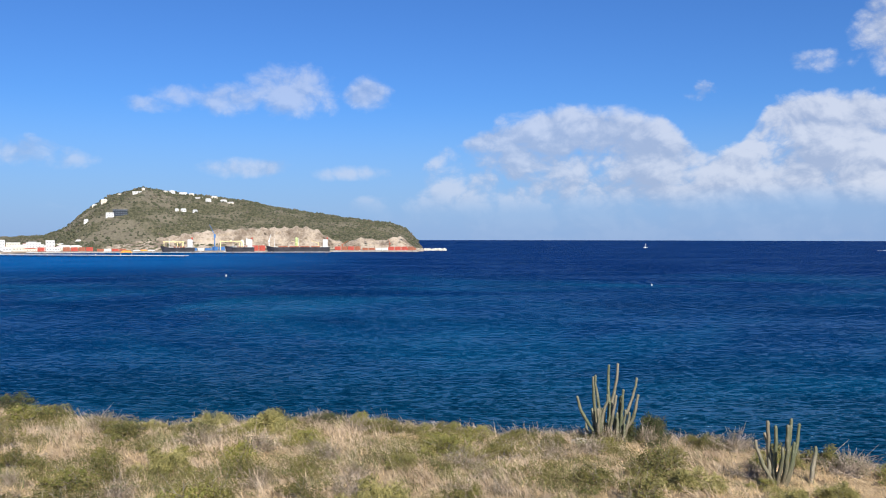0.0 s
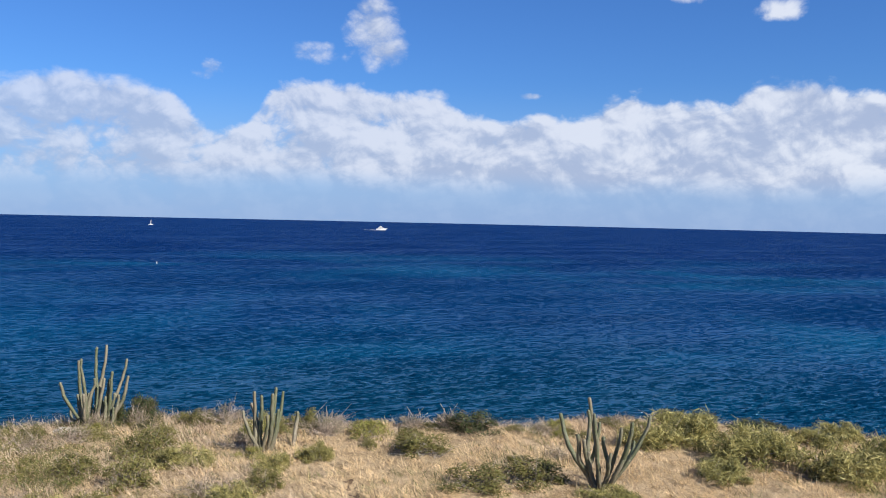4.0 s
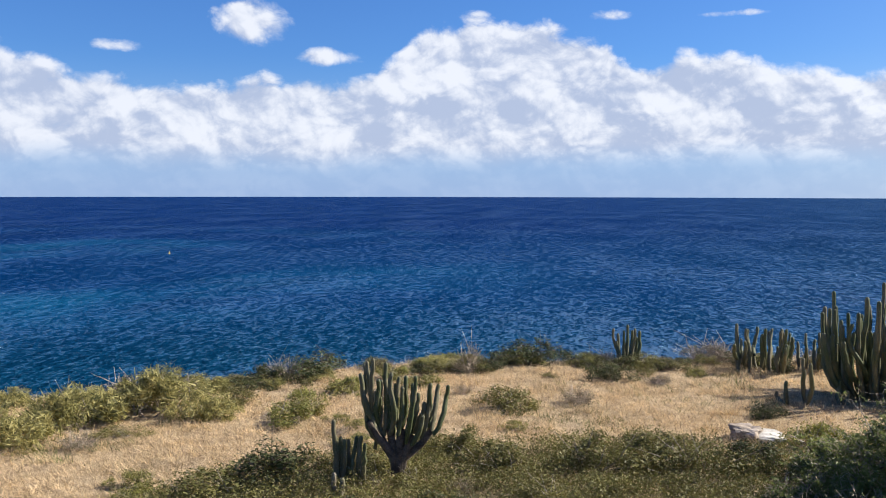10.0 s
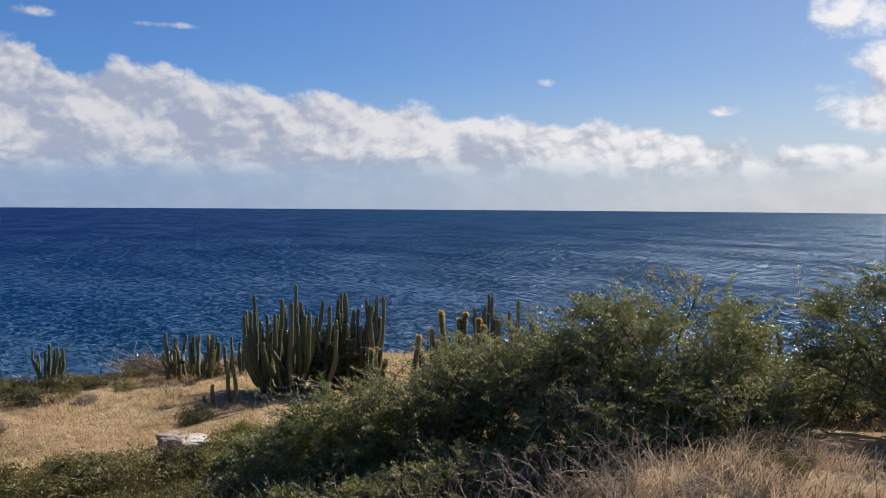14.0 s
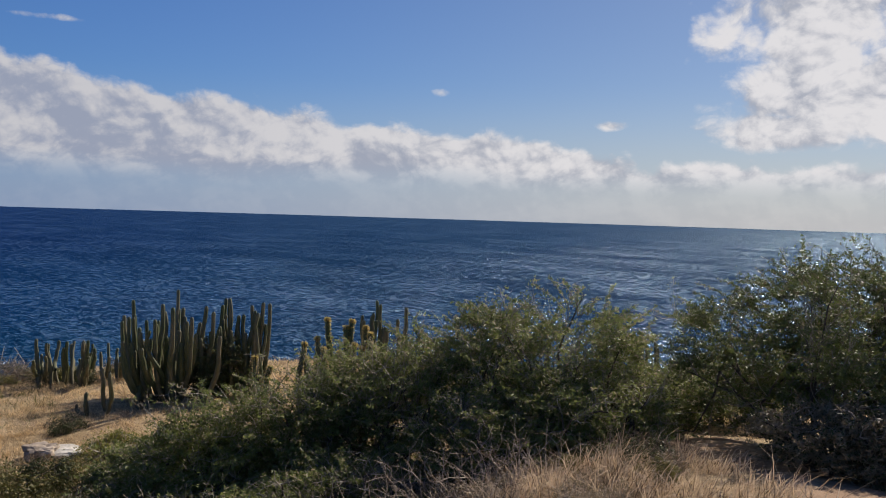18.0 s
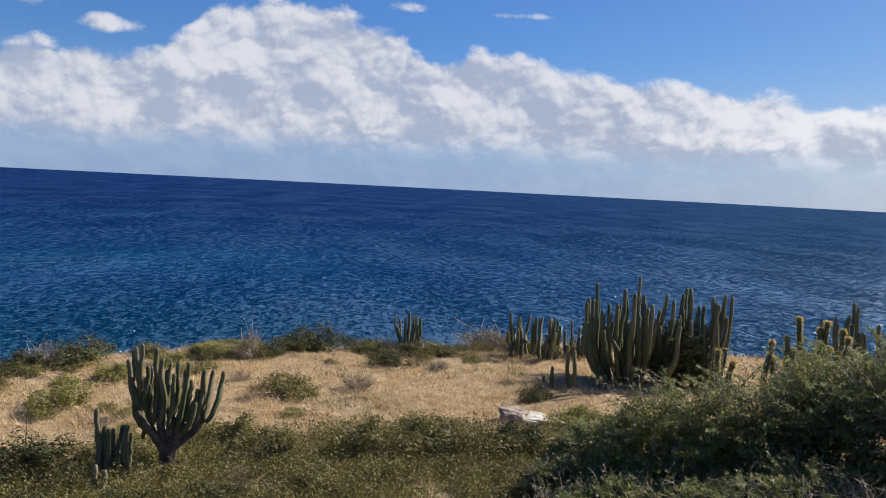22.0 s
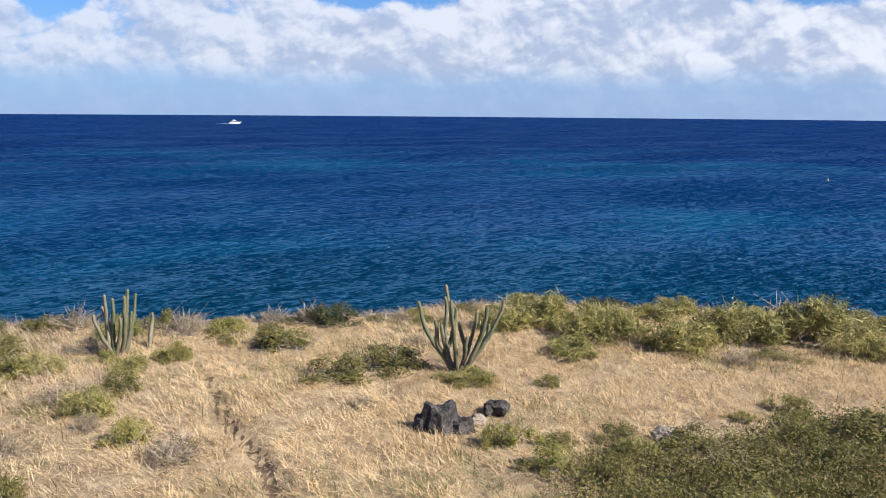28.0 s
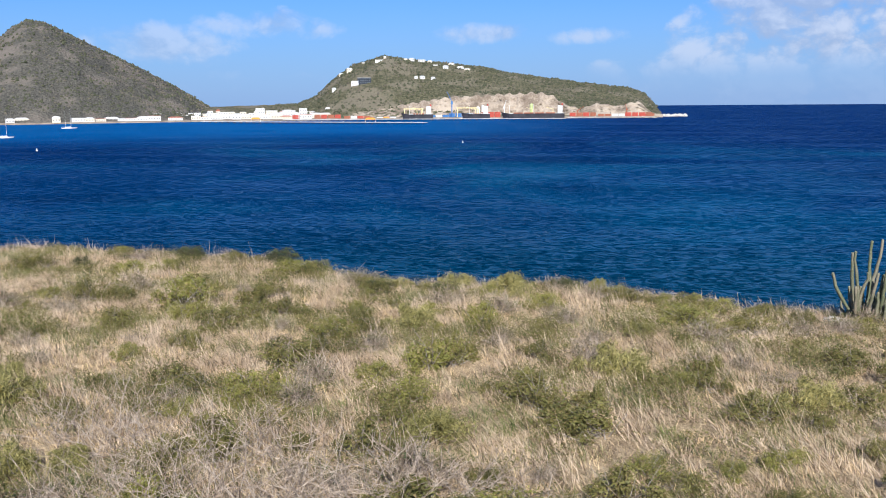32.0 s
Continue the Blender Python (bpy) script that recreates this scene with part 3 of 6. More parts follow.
RIM_AT = [-180, -90, -60, -40, -32, -26, -21, -17, -10, -3, 4, 8, 16, 25, 31, 38, 46, 56, 67, 77, 86, 92, 97, 105, 120, 140, 180]
RIM_D = [60, 52, 40, 32, 29, 27, 24, 22.8, 23.0, 22.4, 21.0, 21.4, 21.2, 20.3, 20.3, 20.4, 22.2, 22.2, 22.5, 23.8, 24.8, 25.0, 25.7, 27.6, 29, 32, 60]


def waves(x, y, seed, size):
    """A cheap smooth noise, from -1 to 1."""
    r = np.random.RandomState(seed)
    v = 0.0
    for i in range(6):
        a, p = r.uniform(0, 2 * np.pi), r.uniform(0, 2 * np.pi)
        f = (0.7 + 0.35 * i) * 2 * np.pi / size
        v = v + np.sin((x * np.cos(a) + y * np.sin(a)) * f + p + 1.3 * np.sin((x * np.sin(a) - y * np.cos(a)) * f * 0.6 + 2 * p)) / (1 + 0.5 * i)
    return v / 3.0


def rim(az):
    return np.interp(az, RIM_AT, RIM_D)


def land(x, y):
    """The height of the headland's ground at x, y."""
    x, y = np.asarray(x, float), np.asarray(y, float)
    d, az = np.hypot(x, y), np.degrees(np.arctan2(x, y))
    low = -1.6 - 3.2 * ease(1.0, 9.5, d)
    high = -1.6 - 0.135 * d
    w = ease(110, 138, az) + (1 - ease(-110, -70, az))
    z = low * (1 - w) + high * w
    z = z + (0.05 * waves(x, y, 3, 5.0) + 0.03 * waves(x, y, 4, 1.4)) * ease(1.0, 4.0, d)
    # the footpath is worn into the turf
    z = z - 0.14 * np.exp(-((x - path_x(y)) / 0.15) ** 2) * ease(17.0, 15.5, d) * (np.abs(az) < 60)
    over = np.maximum(d - rim(az) - 0.35 * waves(x, y, 5, 6.0), 0)
    z = z - 0.9 * ease(0, 1.5, over) - 2.1 * np.maximum(over - 0.6, 0)
    return np.maximum(EYE + z, -4.0)


def path_x(y):
    """The line of the narrow footpath that runs down to the cliff."""
    return 5.62 + 0.285 * (y - 9.6) + 0.07 * np.sin(y * 1.9)


def at(az, d, lift=0.0):
    """A point on the ground at a heading and distance from the camera."""
    x, y = d * math.sin(radians(az)), d * math.cos(radians(az))
    return Vector((x, y, float(land(x, y)) + lift))


def polar(az, d, z=0.0):
    return Vector((d * math.sin(radians(az)), d * math.cos(radians(az)), z))


def headland():
    na = 720
    az = np.linspace(-180, 180, na, endpoint=False)
    d = np.concatenate([[0.01], np.linspace(0.5, 34, 110), np.linspace(35, 80, 16)])
    A, D = np.meshgrid(np.radians(az), d)
    x, y = D * np.sin(A), D * np.cos(A)
    V = np.stack([x, y, land(x, y)], -1).reshape(-1, 3)
    n = len(d)
    i = np.arange(n - 1)[:, None] * na + np.arange(na)[None]
    j = np.arange(n - 1)[:, None] * na + (np.arange(na)[None] + 1) % na
    F = np.stack([i, i + na, j + na, j], -1).reshape(-1, 4)
    ob = new("ground", dress(smooth(raw_mesh("ground", V, F)), SOIL))
    tagged(ob, "dry sandy headland falling in a cliff to the sea", "ground", kind="structure")


def sea():
    na = 256
    d = np.concatenate([[0.5], np.geomspace(20, 4960, 60)])
    A, D = np.meshgrid(np.linspace(0, 2 * np.pi, na, endpoint=False), d)
    V = np.stack([D * np.sin(A), D * np.cos(A), 0 * D + SEA], -1).reshape(-1, 3)
    n = len(d)
    i = np.arange(n - 1)[:, None] * na + np.arange(na)[None]
    j = np.arange(n - 1)[:, None] * na + (np.arange(na)[None] + 1) % na
    F = np.stack([i, i + na, j + na, j], -1).reshape(-1, 4)
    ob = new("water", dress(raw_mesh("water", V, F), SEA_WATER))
    tagged(ob, "deep blue wind-rippled sea reaching to the horizon", "sea", kind="structure")


headland()
sea()


# ---- the far shore ----
def rise(name, mat, label, az0, az1, crest, near, far, rough, seed):
    """A hill on the far shore. crest: (heading, height) of its skyline; near, far: distances of its feet."""
    na, nd = 220, 60
    az = np.linspace(az0, az1, na)
    t = np.linspace(0, 1, nd)
    A, T = np.meshgrid(az, t)
    D = near + (far - near) * T
    H = np.interp(A, [c[0] for c in crest], [c[1] for c in crest])
    x, y = D * np.sin(np.radians(A)), D * np.cos(np.radians(A))
    up = np.sin(np.clip(T / 0.55, 0, 1) * np.pi / 2) ** 1.05
    down = np.cos(np.clip((T - 0.55) / 0.45, 0, 1) * np.pi / 2)
    z = H * np.where(T < 0.55, up, down)
    z = z + rough * (waves(x, y, seed, 160) + 0.6 * waves(x, y, seed + 1, 60) + 0.35 * waves(x, y, seed + 2, 22)) * np.clip(z / 30, 0, 1) * np.where(np.abs(T - 0.55) < 0.12, 0.35, 1.0)
    z = z - 3.0
    V = np.stack([x, y, z], -1).reshape(-1, 3)
    i = np.arange(nd - 1)[:, None] * na + np.arange(na - 1)[None]
    F = np.stack([i, i + na, i + na + 1, i + 1], -1).reshape(-1, 4)
    ob = new(name, dress(smooth(raw_mesh(name, V, F)), mat))
    tagged(ob, label, "hill")
    return lambda a, d: float(np.interp(d, D[:, 0], z[:, int(np.argmin(np.abs(az - a)))]))


def skyline(d, rows):
    """Heights at distance d for elevations seen from the camera."""
    return [(a, EYE + 3.0 + d * math.tan(radians(e))) for a, e in rows]


ISLE_NEAR, ISLE_FAR = 1790.0, 2750.0
isle_top = skyline(1790 + 960 * 0.55, [(-31.5, -0.30), (-27, -0.22), (-24.7, -0.15), (-23.4, 0.37), (-22, 1.6), (-21, 2.3), (-19, 2.85), (-17.6, 2.6), (-15, 2.35), (-12.8, 2.1), (-11, 1.7), (-8.9, 1.38),
                                       (-5.6, 0.93), (-3.5, 0.70), (-2.4, 0.3), (-1.75, -0.4), (-1.3, -0.95)])
isle = rise("island_hill", HILL, "scrub-covered island hill with pale quarried rock", -31.5, -1.3, isle_top, ISLE_NEAR, ISLE_FAR, 6.0, 11)
ridge_top = skyline(1800 + 1100 * 0.55, [(-60, 1.2), (-50, 2.6), (-44, 3.2), (-41.6, 3.8), (-41, 4.3), (-40.1, 4.75), (-39.2, 4.6), (-38.6, 4.35), (-37.1, 3.6), (-34, 2.0), (-32.4, 1.15), (-31.1, 0.4), (-30.1, -0.3), (-29.2, -0.9)])
ridge = rise("scrub_ridge", HAZY_HILL, "steep dark scrub-covered hill above the bay", -60, -29.2, ridge_top, 1800, 2900, 7.0, 21)


def scrub_clumps(name, label, height, az0, az1, near, far, n, seed, mat):
    """Bushes on a far slope, each a small uneven eight-sided clump."""
    rng = np.random.RandomState(seed)
    a, d = rng.uniform(az0, az1, n), rng.uniform(near + 40, near + (far - near) * 0.58, n)
    z = np.array([height(p, q) for p, q in zip(a, d)])
    ok = z > 6
    a, d, z = a[ok], d[ok], z[ok]
    m = len(a)
    s = rng.uniform(1.6, 4.6, m)[:, None, None]
    shape = np.array([[1, 0, 0], [0, 1, 0], [-1, 0, 0], [0, -1, 0], [0, 0, 0.9], [0, 0, -0.6]])[None] * rng.uniform(0.6, 1.3, (m, 6, 3))
    V = np.stack([d * np.sin(np.radians(a)), d * np.cos(np.radians(a)), z], 1)[:, None] + shape * s
    i = np.arange(m)[:, None] * 6
    F = np.concatenate([i + [t] for t in ([0, 1, 4], [1, 2, 4], [2, 3, 4], [3, 0, 4], [1, 0, 5], [2, 1, 5], [3, 2, 5], [0, 3, 5])], 0)
    tagged(new(name, dress(smooth(raw_mesh(name, V.reshape(-1, 3), F)), mat)), label, "bushes", kind="stuff")


FAR_SCRUB = leaf_material("far_scrub", (0.034, 0.044, 0.024), (0.130, 0.130, 0.074), (0.15, 0.13, 0.095), 0.1, 0.9)
scrub_clumps("island_scrub", "dark scrub bushes on the island hill", isle, -26, -1.6, ISLE_NEAR, ISLE_FAR, 4600, 31, FAR_SCRUB)
scrub_clumps("ridge_scrub", "dark scrub bushes on the far hill", ridge, -55, -29.6, 1800, 2900, 5000, 32, FAR_SCRUB)


def quarry():
    """The pale rock face cut into the foot of the island hill, in ledges."""
    na, nz = 160, 15
    rng = np.random.RandomState(33)
    az = np.linspace(-21.5, -2.0, na)
    lip = np.interp(az, [-21.5, -19, -17, -14.8, -12, -9.0, -8.2, -7.4, -6.4, -5.4, -4.0, -2.8, -2.0], [10, 22, 33, 43, 47, 50, 44, 26, 16, 28, 22, 32, 10])
    lip = lip * (1 + 0.05 * np.sin(az * 9.0) + 0.015 * rng.normal(size=na))
    V = []
    for j in range(nz):
        u = j / (nz - 1)
        z = lip * u
        back = 14 * np.floor(u * 3) / 3 + 30 * u
        base = np.array([isle_front(a, float(h)) for a, h in zip(az, np.maximum(z, 2))])
        d = np.minimum(base - 3, 1822 + back + 2.5 * rng.normal(size=na))
        d[[0, -1]] += 4
        V.append(np.stack([d * np.sin(np.radians(az)), d * np.cos(np.radians(az)), z], 1))
    V = np.concatenate(V)
    i = np.arange(nz - 1)[:, None] * na + np.arange(na - 1)[None]
    F = np.stack([i, i + na, i + na + 1, i + 1], -1).reshape(-1, 4)
    tagged(new("quarry_face", dress(raw_mesh("quarry_face", V, F), QUARRY)), "pale quarried rock face in ledges above the harbour", "cliff", kind="structure")


def isle_front(a, z):
    """How far off the island's slope reaches the height z."""
    for d in range(1792, 2300, 6):
        if isle(a, d) >= z:
            return d
    return 2300


quarry()


def flat_land(name, label, mat, az0, az1, near, far, z):
    """A low quay or spit with sloping sides."""
    n = 60
    a = np.linspace(az0, az1, n)
    rows = []
    for d, h in ((near - 2, -2.0), (near, z), (far, z + 1.0), (far + 4, -2.0)):
        rows.append(np.stack([d * np.sin(np.radians(a)), d * np.cos(np.radians(a)), 0 * a + h], 1))
    V = np.concatenate(rows)
    i = np.arange(3)[:, None] * n + np.arange(n - 1)[None]
    F = np.stack([i, i + n, i + n + 1, i + 1], -1).reshape(-1, 4)
    tagged(new(name, dress(raw_mesh(name, V, F), mat)), label, "shore", kind="structure")


flat_land("quay", "worn brown-grey stone harbour quay", QUAY_STONE, -30, -1.6, 1735, 1830, 2.2)
flat_land("beach", "low shore road and beach under the hill", QUAY_STONE, -60, -29.5, 1745, 1850, 1.6)


def pier(az0, d0, az1, d1, width, label):
    a, b = polar(az0, d0), polar(az1, d1)
    L = (b - a).length
    m = Matrix.Translation(a) @ Matrix.Rotation(math.atan2(b.y - a.y, b.x - a.x), 4, "Z")
    t = thing("pier", m, label, "pier")
    part("deck", block(0, L, -width / 2, width / 2, 2.0, 2.9, bevel=0.1), PALE_CONCRETE, t)
    part("kerb", block(0, L, -width / 2 - 0.3, -width / 2, 2.3, 3.2), PALE_CONCRETE, t, "pale edge beam")
    n = int(L / 14)
    pile = rod((0, 0, -6), (0, 0, 1.6), 0.8, 0.8, 8)
    me = bpy.data.meshes.new("pile")
    pile.to_mesh(me)
    pile.free()
    dress(me, BLACK_PAINT)
    for i in range(n):
        for side in (-1, 1):
            p = part("pile", me, None, t)
            p.location = (7 + i * L / n, side * (width / 2 - 1), 0)
    for i in range(0, n, 3):
        q = part("bollard", block(-0.6, 0.6, -0.6, 0.6, 2.9, 4.2, bevel=0.2), WHITE_PAINT, t)
        q.location = (7 + i * L / n, -width / 2 + 1.5, 0)
    return t


pier(-30.5, 1640, -16.45, 1376, 16, "long white concrete cruise pier on dark piles")
pier(-25.5, 1720, -7.35, 1610, 16, "long concrete cargo pier on dark piles")
pier(-7.2, 1690, -1.75, 1700, 8, "narrow white concrete jetty on dark piles")


def boulders(name, label, az, d, n, spread, size, mat, seed):
    rng = np.random.RandomState(seed)
    bm = bmesh.new()
    for i in range(n):
        s = size * rng.uniform(0.5, 1.2)
        m = Matrix.Translation((rng.uniform(-spread, spread), rng.uniform(-6, 6), s * 0.2)) @ Euler(rng.uniform(0, 6, 3)).to_matrix().to_4x4() @ Matrix.Diagonal((s, s * 0.8, s * 0.6, 1))
        bmesh.ops.create_icosphere(bm, subdivisions=1, radius=1.0, matrix=m)
    me = bpy.data.meshes.new(name)
    bm.to_mesh(me)
    bm.free()
    ob = new(name, dress(me, mat))
    ob.matrix_world = Matrix.Translation(polar(az, d)) @ Matrix.Rotation(-radians(az), 4, "Z")
    tagged(ob, label, "rocks", kind="stuff")


boulders("reef_rocks", "pale breakwater rocks off the point", -0.6, 1860, 90, 24, 5.0, STONE, 5)
boulders("point_rocks", "rocks at the foot of the point", -1.9, 1790, 60, 16, 6.0, BROWN_STONE, 6)


def house(az, d, z, w, dep, h, label, wall=None, roof=None, gable=True, storeys=1):
    t = thing("house", Matrix.Translation(polar(az, d, z)) @ Matrix.Rotation(-radians(az), 4, "Z"), label, "house", "houses on the far shore")
    part("wall", block(-w / 2, w / 2, 0, dep, -4, h), wall or WHITE_PAINT, t)
    if gable:
        o = [(-w / 2 - 0.6, h - 0.2), (w / 2 + 0.6, h - 0.2), (w / 2 - w * 0.2, h + 0.28 * h + 0.6), (-w / 2 + w * 0.2, h + 0.28 * h + 0.6)]
        part("roof", prism(o, -0.6, dep + 0.6), roof or ROOF_GREY, t)
    else:
        part("roof", block(-w / 2 - 0.3, w / 2 + 0.3, -0.3, dep + 0.3, h, h + 0.5), roof or WHITE_PAINT, t)
    n = max(2, int(w / 4.5))
    for s in range(storeys):
        z0 = h * (s + 0.32) / storeys
        for i in range(n):
            x = -w / 2 + w * (i + 0.5) / n
            win = part("window", block(x - w / n * 0.2, x + w / n * 0.2, -0.12, 0.1, z0, z0 + h * 0.32 / storeys), WINDOW_GLASS, t)
    return t


rng = np.random.RandomState(40)
HOUSES_TOP = [(-19.25, 22, 7, 2), (-18.9, 10, 6, 1), (-21.9, 16, 8, 1), (-21.2, 18, 9, 2), (-17.6, 14, 8, 1), (-17.2, 16, 11, 2), (-16.6, 20, 10, 2), (-16.2, 13, 7, 1), (-15.6, 22, 9, 2),
              (-15.1, 14, 11, 2), (-14.6, 18, 12, 2), (-14.1, 16, 9, 1), (-13.6, 15, 8, 1), (-20.4, 12, 6, 1)]
for a, w, h, s in HOUSES_TOP:
    d = 2110 + rng.uniform(0, 130)
    house(a + rng.uniform(-0.12, 0.12), d, isle(a, d) - 0.5, w * rng.uniform(0.6, 1.0), 12, h * rng.uniform(0.45, 0.7), "white hilltop villa with a pale roof", wall=(WHITE_PAINT, CREAM_PAINT)[rng.randint(2)], storeys=s, roof=WHITE_PAINT if w > 15 else ROOF_GREY, gable=w < 20)
for a, w, h in [(-16.6, 12, 5), (-17.0, 8, 4), (-15.9, 10, 4), (-22.3, 9, 5)]:
    d = 2030
    house(a, d, isle(a, d) + 1, w, 10, h, "small white villa on the scrub slope")
d = 1990
house(-20.95, d, isle(-20.9, d) + 2, 16, 12, 8, "white villa beside a dark glazed block", storeys=2, gable=False)
house(-20.35, d, isle(-20.3, d) + 1, 30, 14, 13, "dark glazed unfinished hillside block", wall=GLASS_DARK, roof=CONCRETE, gable=False, storeys=3)
# the town between the hills
for a in np.arange(-41.5, -22.5, 0.62):
    d = 1780 + rng.uniform(0, 60)
    w, h = rng.uniform(14, 30), rng.uniform(4.5, 9)
    wall = (WHITE_PAINT, CREAM_PAINT, WHITE_PAINT)[rng.randint(3)]
    if -40.5 < a < -31 and rng.rand() < 0.35:
        continue
    house(float(a), d, 2.5, w, 14, h, "pale low harbour building", wall=wall, roof=(ROOF_RED, ROOF_GREY, WHITE_PAINT)[rng.randint(3)], gable=rng.rand() < 0.6)
for a in np.arange(-34.0, -22.6, 0.40):
    d = 1868 + rng.uniform(0, 60)
    house(float(a + rng.uniform(-0.1, 0.1)), d, 2.0 + (d - 1840) * 0.06, rng.uniform(9, 20), 12, rng.uniform(6, 14), "pale town house behind the harbour", wall=(WHITE_PAINT, CREAM_PAINT, WHITE_PAINT)[rng.randint(3)],
          roof=(ROOF_RED, ROOF_GREY, WHITE_PAINT, ROOF_GREY)[rng.randint(4)], gable=rng.rand() < 0.5, storeys=2)
for a, w, h, s, wall in [(-27.0, 18, 21, 4, WHITE_PAINT), (-26.3, 24, 16, 3, CREAM_PAINT), (-25.2, 26, 16, 3, WHITE_PAINT), (-29.3, 20, 14, 3, WHITE_PAINT), (-24.3, 16, 20, 3, WHITE_PAINT), (-30.0, 22, 12, 2, WHITE_PAINT)]:
    house(a, 1850, 2.5, w, 16, h, "white multi-storey harbour building", wall=wall, gable=False, storeys=s)


def container_stack(az, d, mats, rows):
    """Shipping containers, each a thing with ribbed sides and doors."""
    for r in range(rows):
        for q, mat in enumerate(mats):
            a = az + q * 0.43
            c = thing("shipping_container", Matrix.Translation(polar(a, d, 2.3 + r * 2.65)) @ Matrix.Rotation(-radians(a), 4, "Z"), "stacked painted steel shipping container", "container", "containers on the quay")
            part("body", CONTAINER[mat], None, c)
            part("door", CONTAINER_DOOR[mat], None, c)


CONTAINER, CONTAINER_DOOR = {}, {}
for key, mat in (("r", RED_PAINT), ("b", BLUE_PAINT), ("u", RUST_PAINT), ("w", WHITE_PAINT), ("o", ORANGE_PAINT), ("y", YELLOW_PAINT)):
    bm = block(-6.0, 5.85, 0, 2.44, 0, 2.59)
    for i in range(14):
        box(bm, -5.8 + i * 0.83, -5.45 + i * 0.83, -0.08, 0.0, 0.2, 2.4)
    me = bpy.data.meshes.new("container_body")
    bm.to_mesh(me)
    bm.free()
    CONTAINER[key] = dress(me, mat)
    bm = block(5.85, 6.0, 0.05, 2.39, 0.05, 2.5)
    me = bpy.data.meshes.new("container_door")
    bm.to_mesh(me)
    bm.free()
    CONTAINER_DOOR[key] = dress(me, mat)
for a, mats, rows in [(-24.8, "ruu", 3), (-23.4, "urur", 3), (-21.5, "uwru", 2), (-16.4, "bbwb", 2), (-14.7, "bbbb", 3), (-12.6, "urr", 4), (-11.0, "uru", 2), (-9.2, "wr", 2), (-6.9, "ruru", 3), (-5.1, "uuww", 2), (-3.4, "rrru", 3), (-1.9 - 0.5, "ru", 2), (-19.4, "wow", 1)]:
    container_stack(a, 1765 + rng.uniform(-8, 25), mats, rows)


def cargo_ship(az, d, L, hull, heading, label, bridge=WHITE_PAINT, load=""):
    t = thing("cargo_ship", Matrix.Translation(polar(az, d)) @ Matrix.Rotation(-radians(az) + radians(heading), 4, "Z"), label, "ship")
    bm = bmesh.new()
    rows = []
    for z, over in ((-1.5, 0.0), (5.0, 0.3), (10.0, 1.0)):
        pts = [(-L / 2, -5), (L / 2 - 12, -5.5), (L / 2 + over * 4, 0), (L / 2 - 12, 5.5), (-L / 2, 5)]
        rows.append([bm.verts.new((x, y, z + (3.0 if i == 2 and z > 9 else 0))) for i, (x, y) in enumerate(pts)])
    for r0, r1 in zip(rows, rows[1:]):
        for i in range(5):
            bm.faces.new((r0[i], r0[(i + 1) % 5], r1[(i + 1) % 5], r1[i]))
    bm.faces.new(rows[-1])
    bmesh.ops.recalc_face_normals(bm, faces=bm.faces)
    part("hull", bm, hull, t)
    house_x = -L / 2 + 4
    br = part("bridge", block(house_x, house_x + 9, -4.5, 4.5, 10, 25, bevel=0.3), bridge, t, "white superstructure")
    for i in range(4):
        part("window", block(house_x + 1, house_x + 8, -4.6, -4.4, 12.2 + 3.3 * i, 13.6 + 3.3 * i), GLASS_DARK, br)
    part("funnel", block(house_x - 1, house_x + 2, -1.5, 1.5, 25, 29, bevel=0.4), RED_PAINT, t)
    part("mast", rod((L / 2 - 12, 0, 10), (L / 2 - 12, 0, 27), 0.5, 0.3), WHITE_PAINT, t)
    part("rail", block(-L / 2, L / 2 - 12, -5.6, -5.4, 10.0, 10.9), WHITE_PAINT, t)
    for i in range(2):
        x = -L / 2 + 22 + i * (L - 40) / 2
        c = part("deck_crane", rod((x, 0, 10), (x, 0, 19), 0.9, 0.7), PALE_YELLOW, t)
        part("jib", rod((x, 0, 18), (x + 13, 0, 22), 0.5, 0.3), PALE_YELLOW, c)
    for i in range(4):
        x = -L / 2 + 18 + i * (L - 36) / 4
        part("hatch", block(x, x + (L - 36) / 4 - 2, -4, 4, 10, 12, bevel=0.2), RUST_PAINT, t)
    return t


cargo_ship(-16.9, 1712, 58, BLACK_PAINT, 180, "black-hulled cargo ship with a white bridge at the quay")
cargo_ship(-13.1, 1712, 52, BLACK_PAINT, 180, "small black-hulled cargo ship at the quay")
cargo_ship(-9.4, 1712, 118, BLACK_PAINT, 180, "long black-hulled cargo ship moored at the quay")


def gantry(az, d, w, h, mat, label):
    t = thing("gantry_crane", Matrix.Translation(polar(az, d, 2.2)) @ Matrix.Rotation(-radians(az), 4, "Z"), label, "crane")
    for x in (-w / 2, w / 2):
        for y in (0, 9):
            part("leg", block(x - 0.6, x + 0.6, y - 0.6, y + 0.6, 0, h), mat, t)
    for y in (0, 9):
        part("girder", block(-w / 2 - 2, w / 2 + 2, y - 0.7, y + 0.7, h, h + 1.6), mat, t)
    part("trolley", block(-2, 2, -0.5, 9.5, h + 1.6, h + 3.2), mat, t)


gantry(-17.2, 1775, 36, 17, PALE_YELLOW, "yellow-framed container gantry crane")
gantry(-13.7, 1785, 40, 18, PALE_YELLOW, "pale yellow container gantry crane")


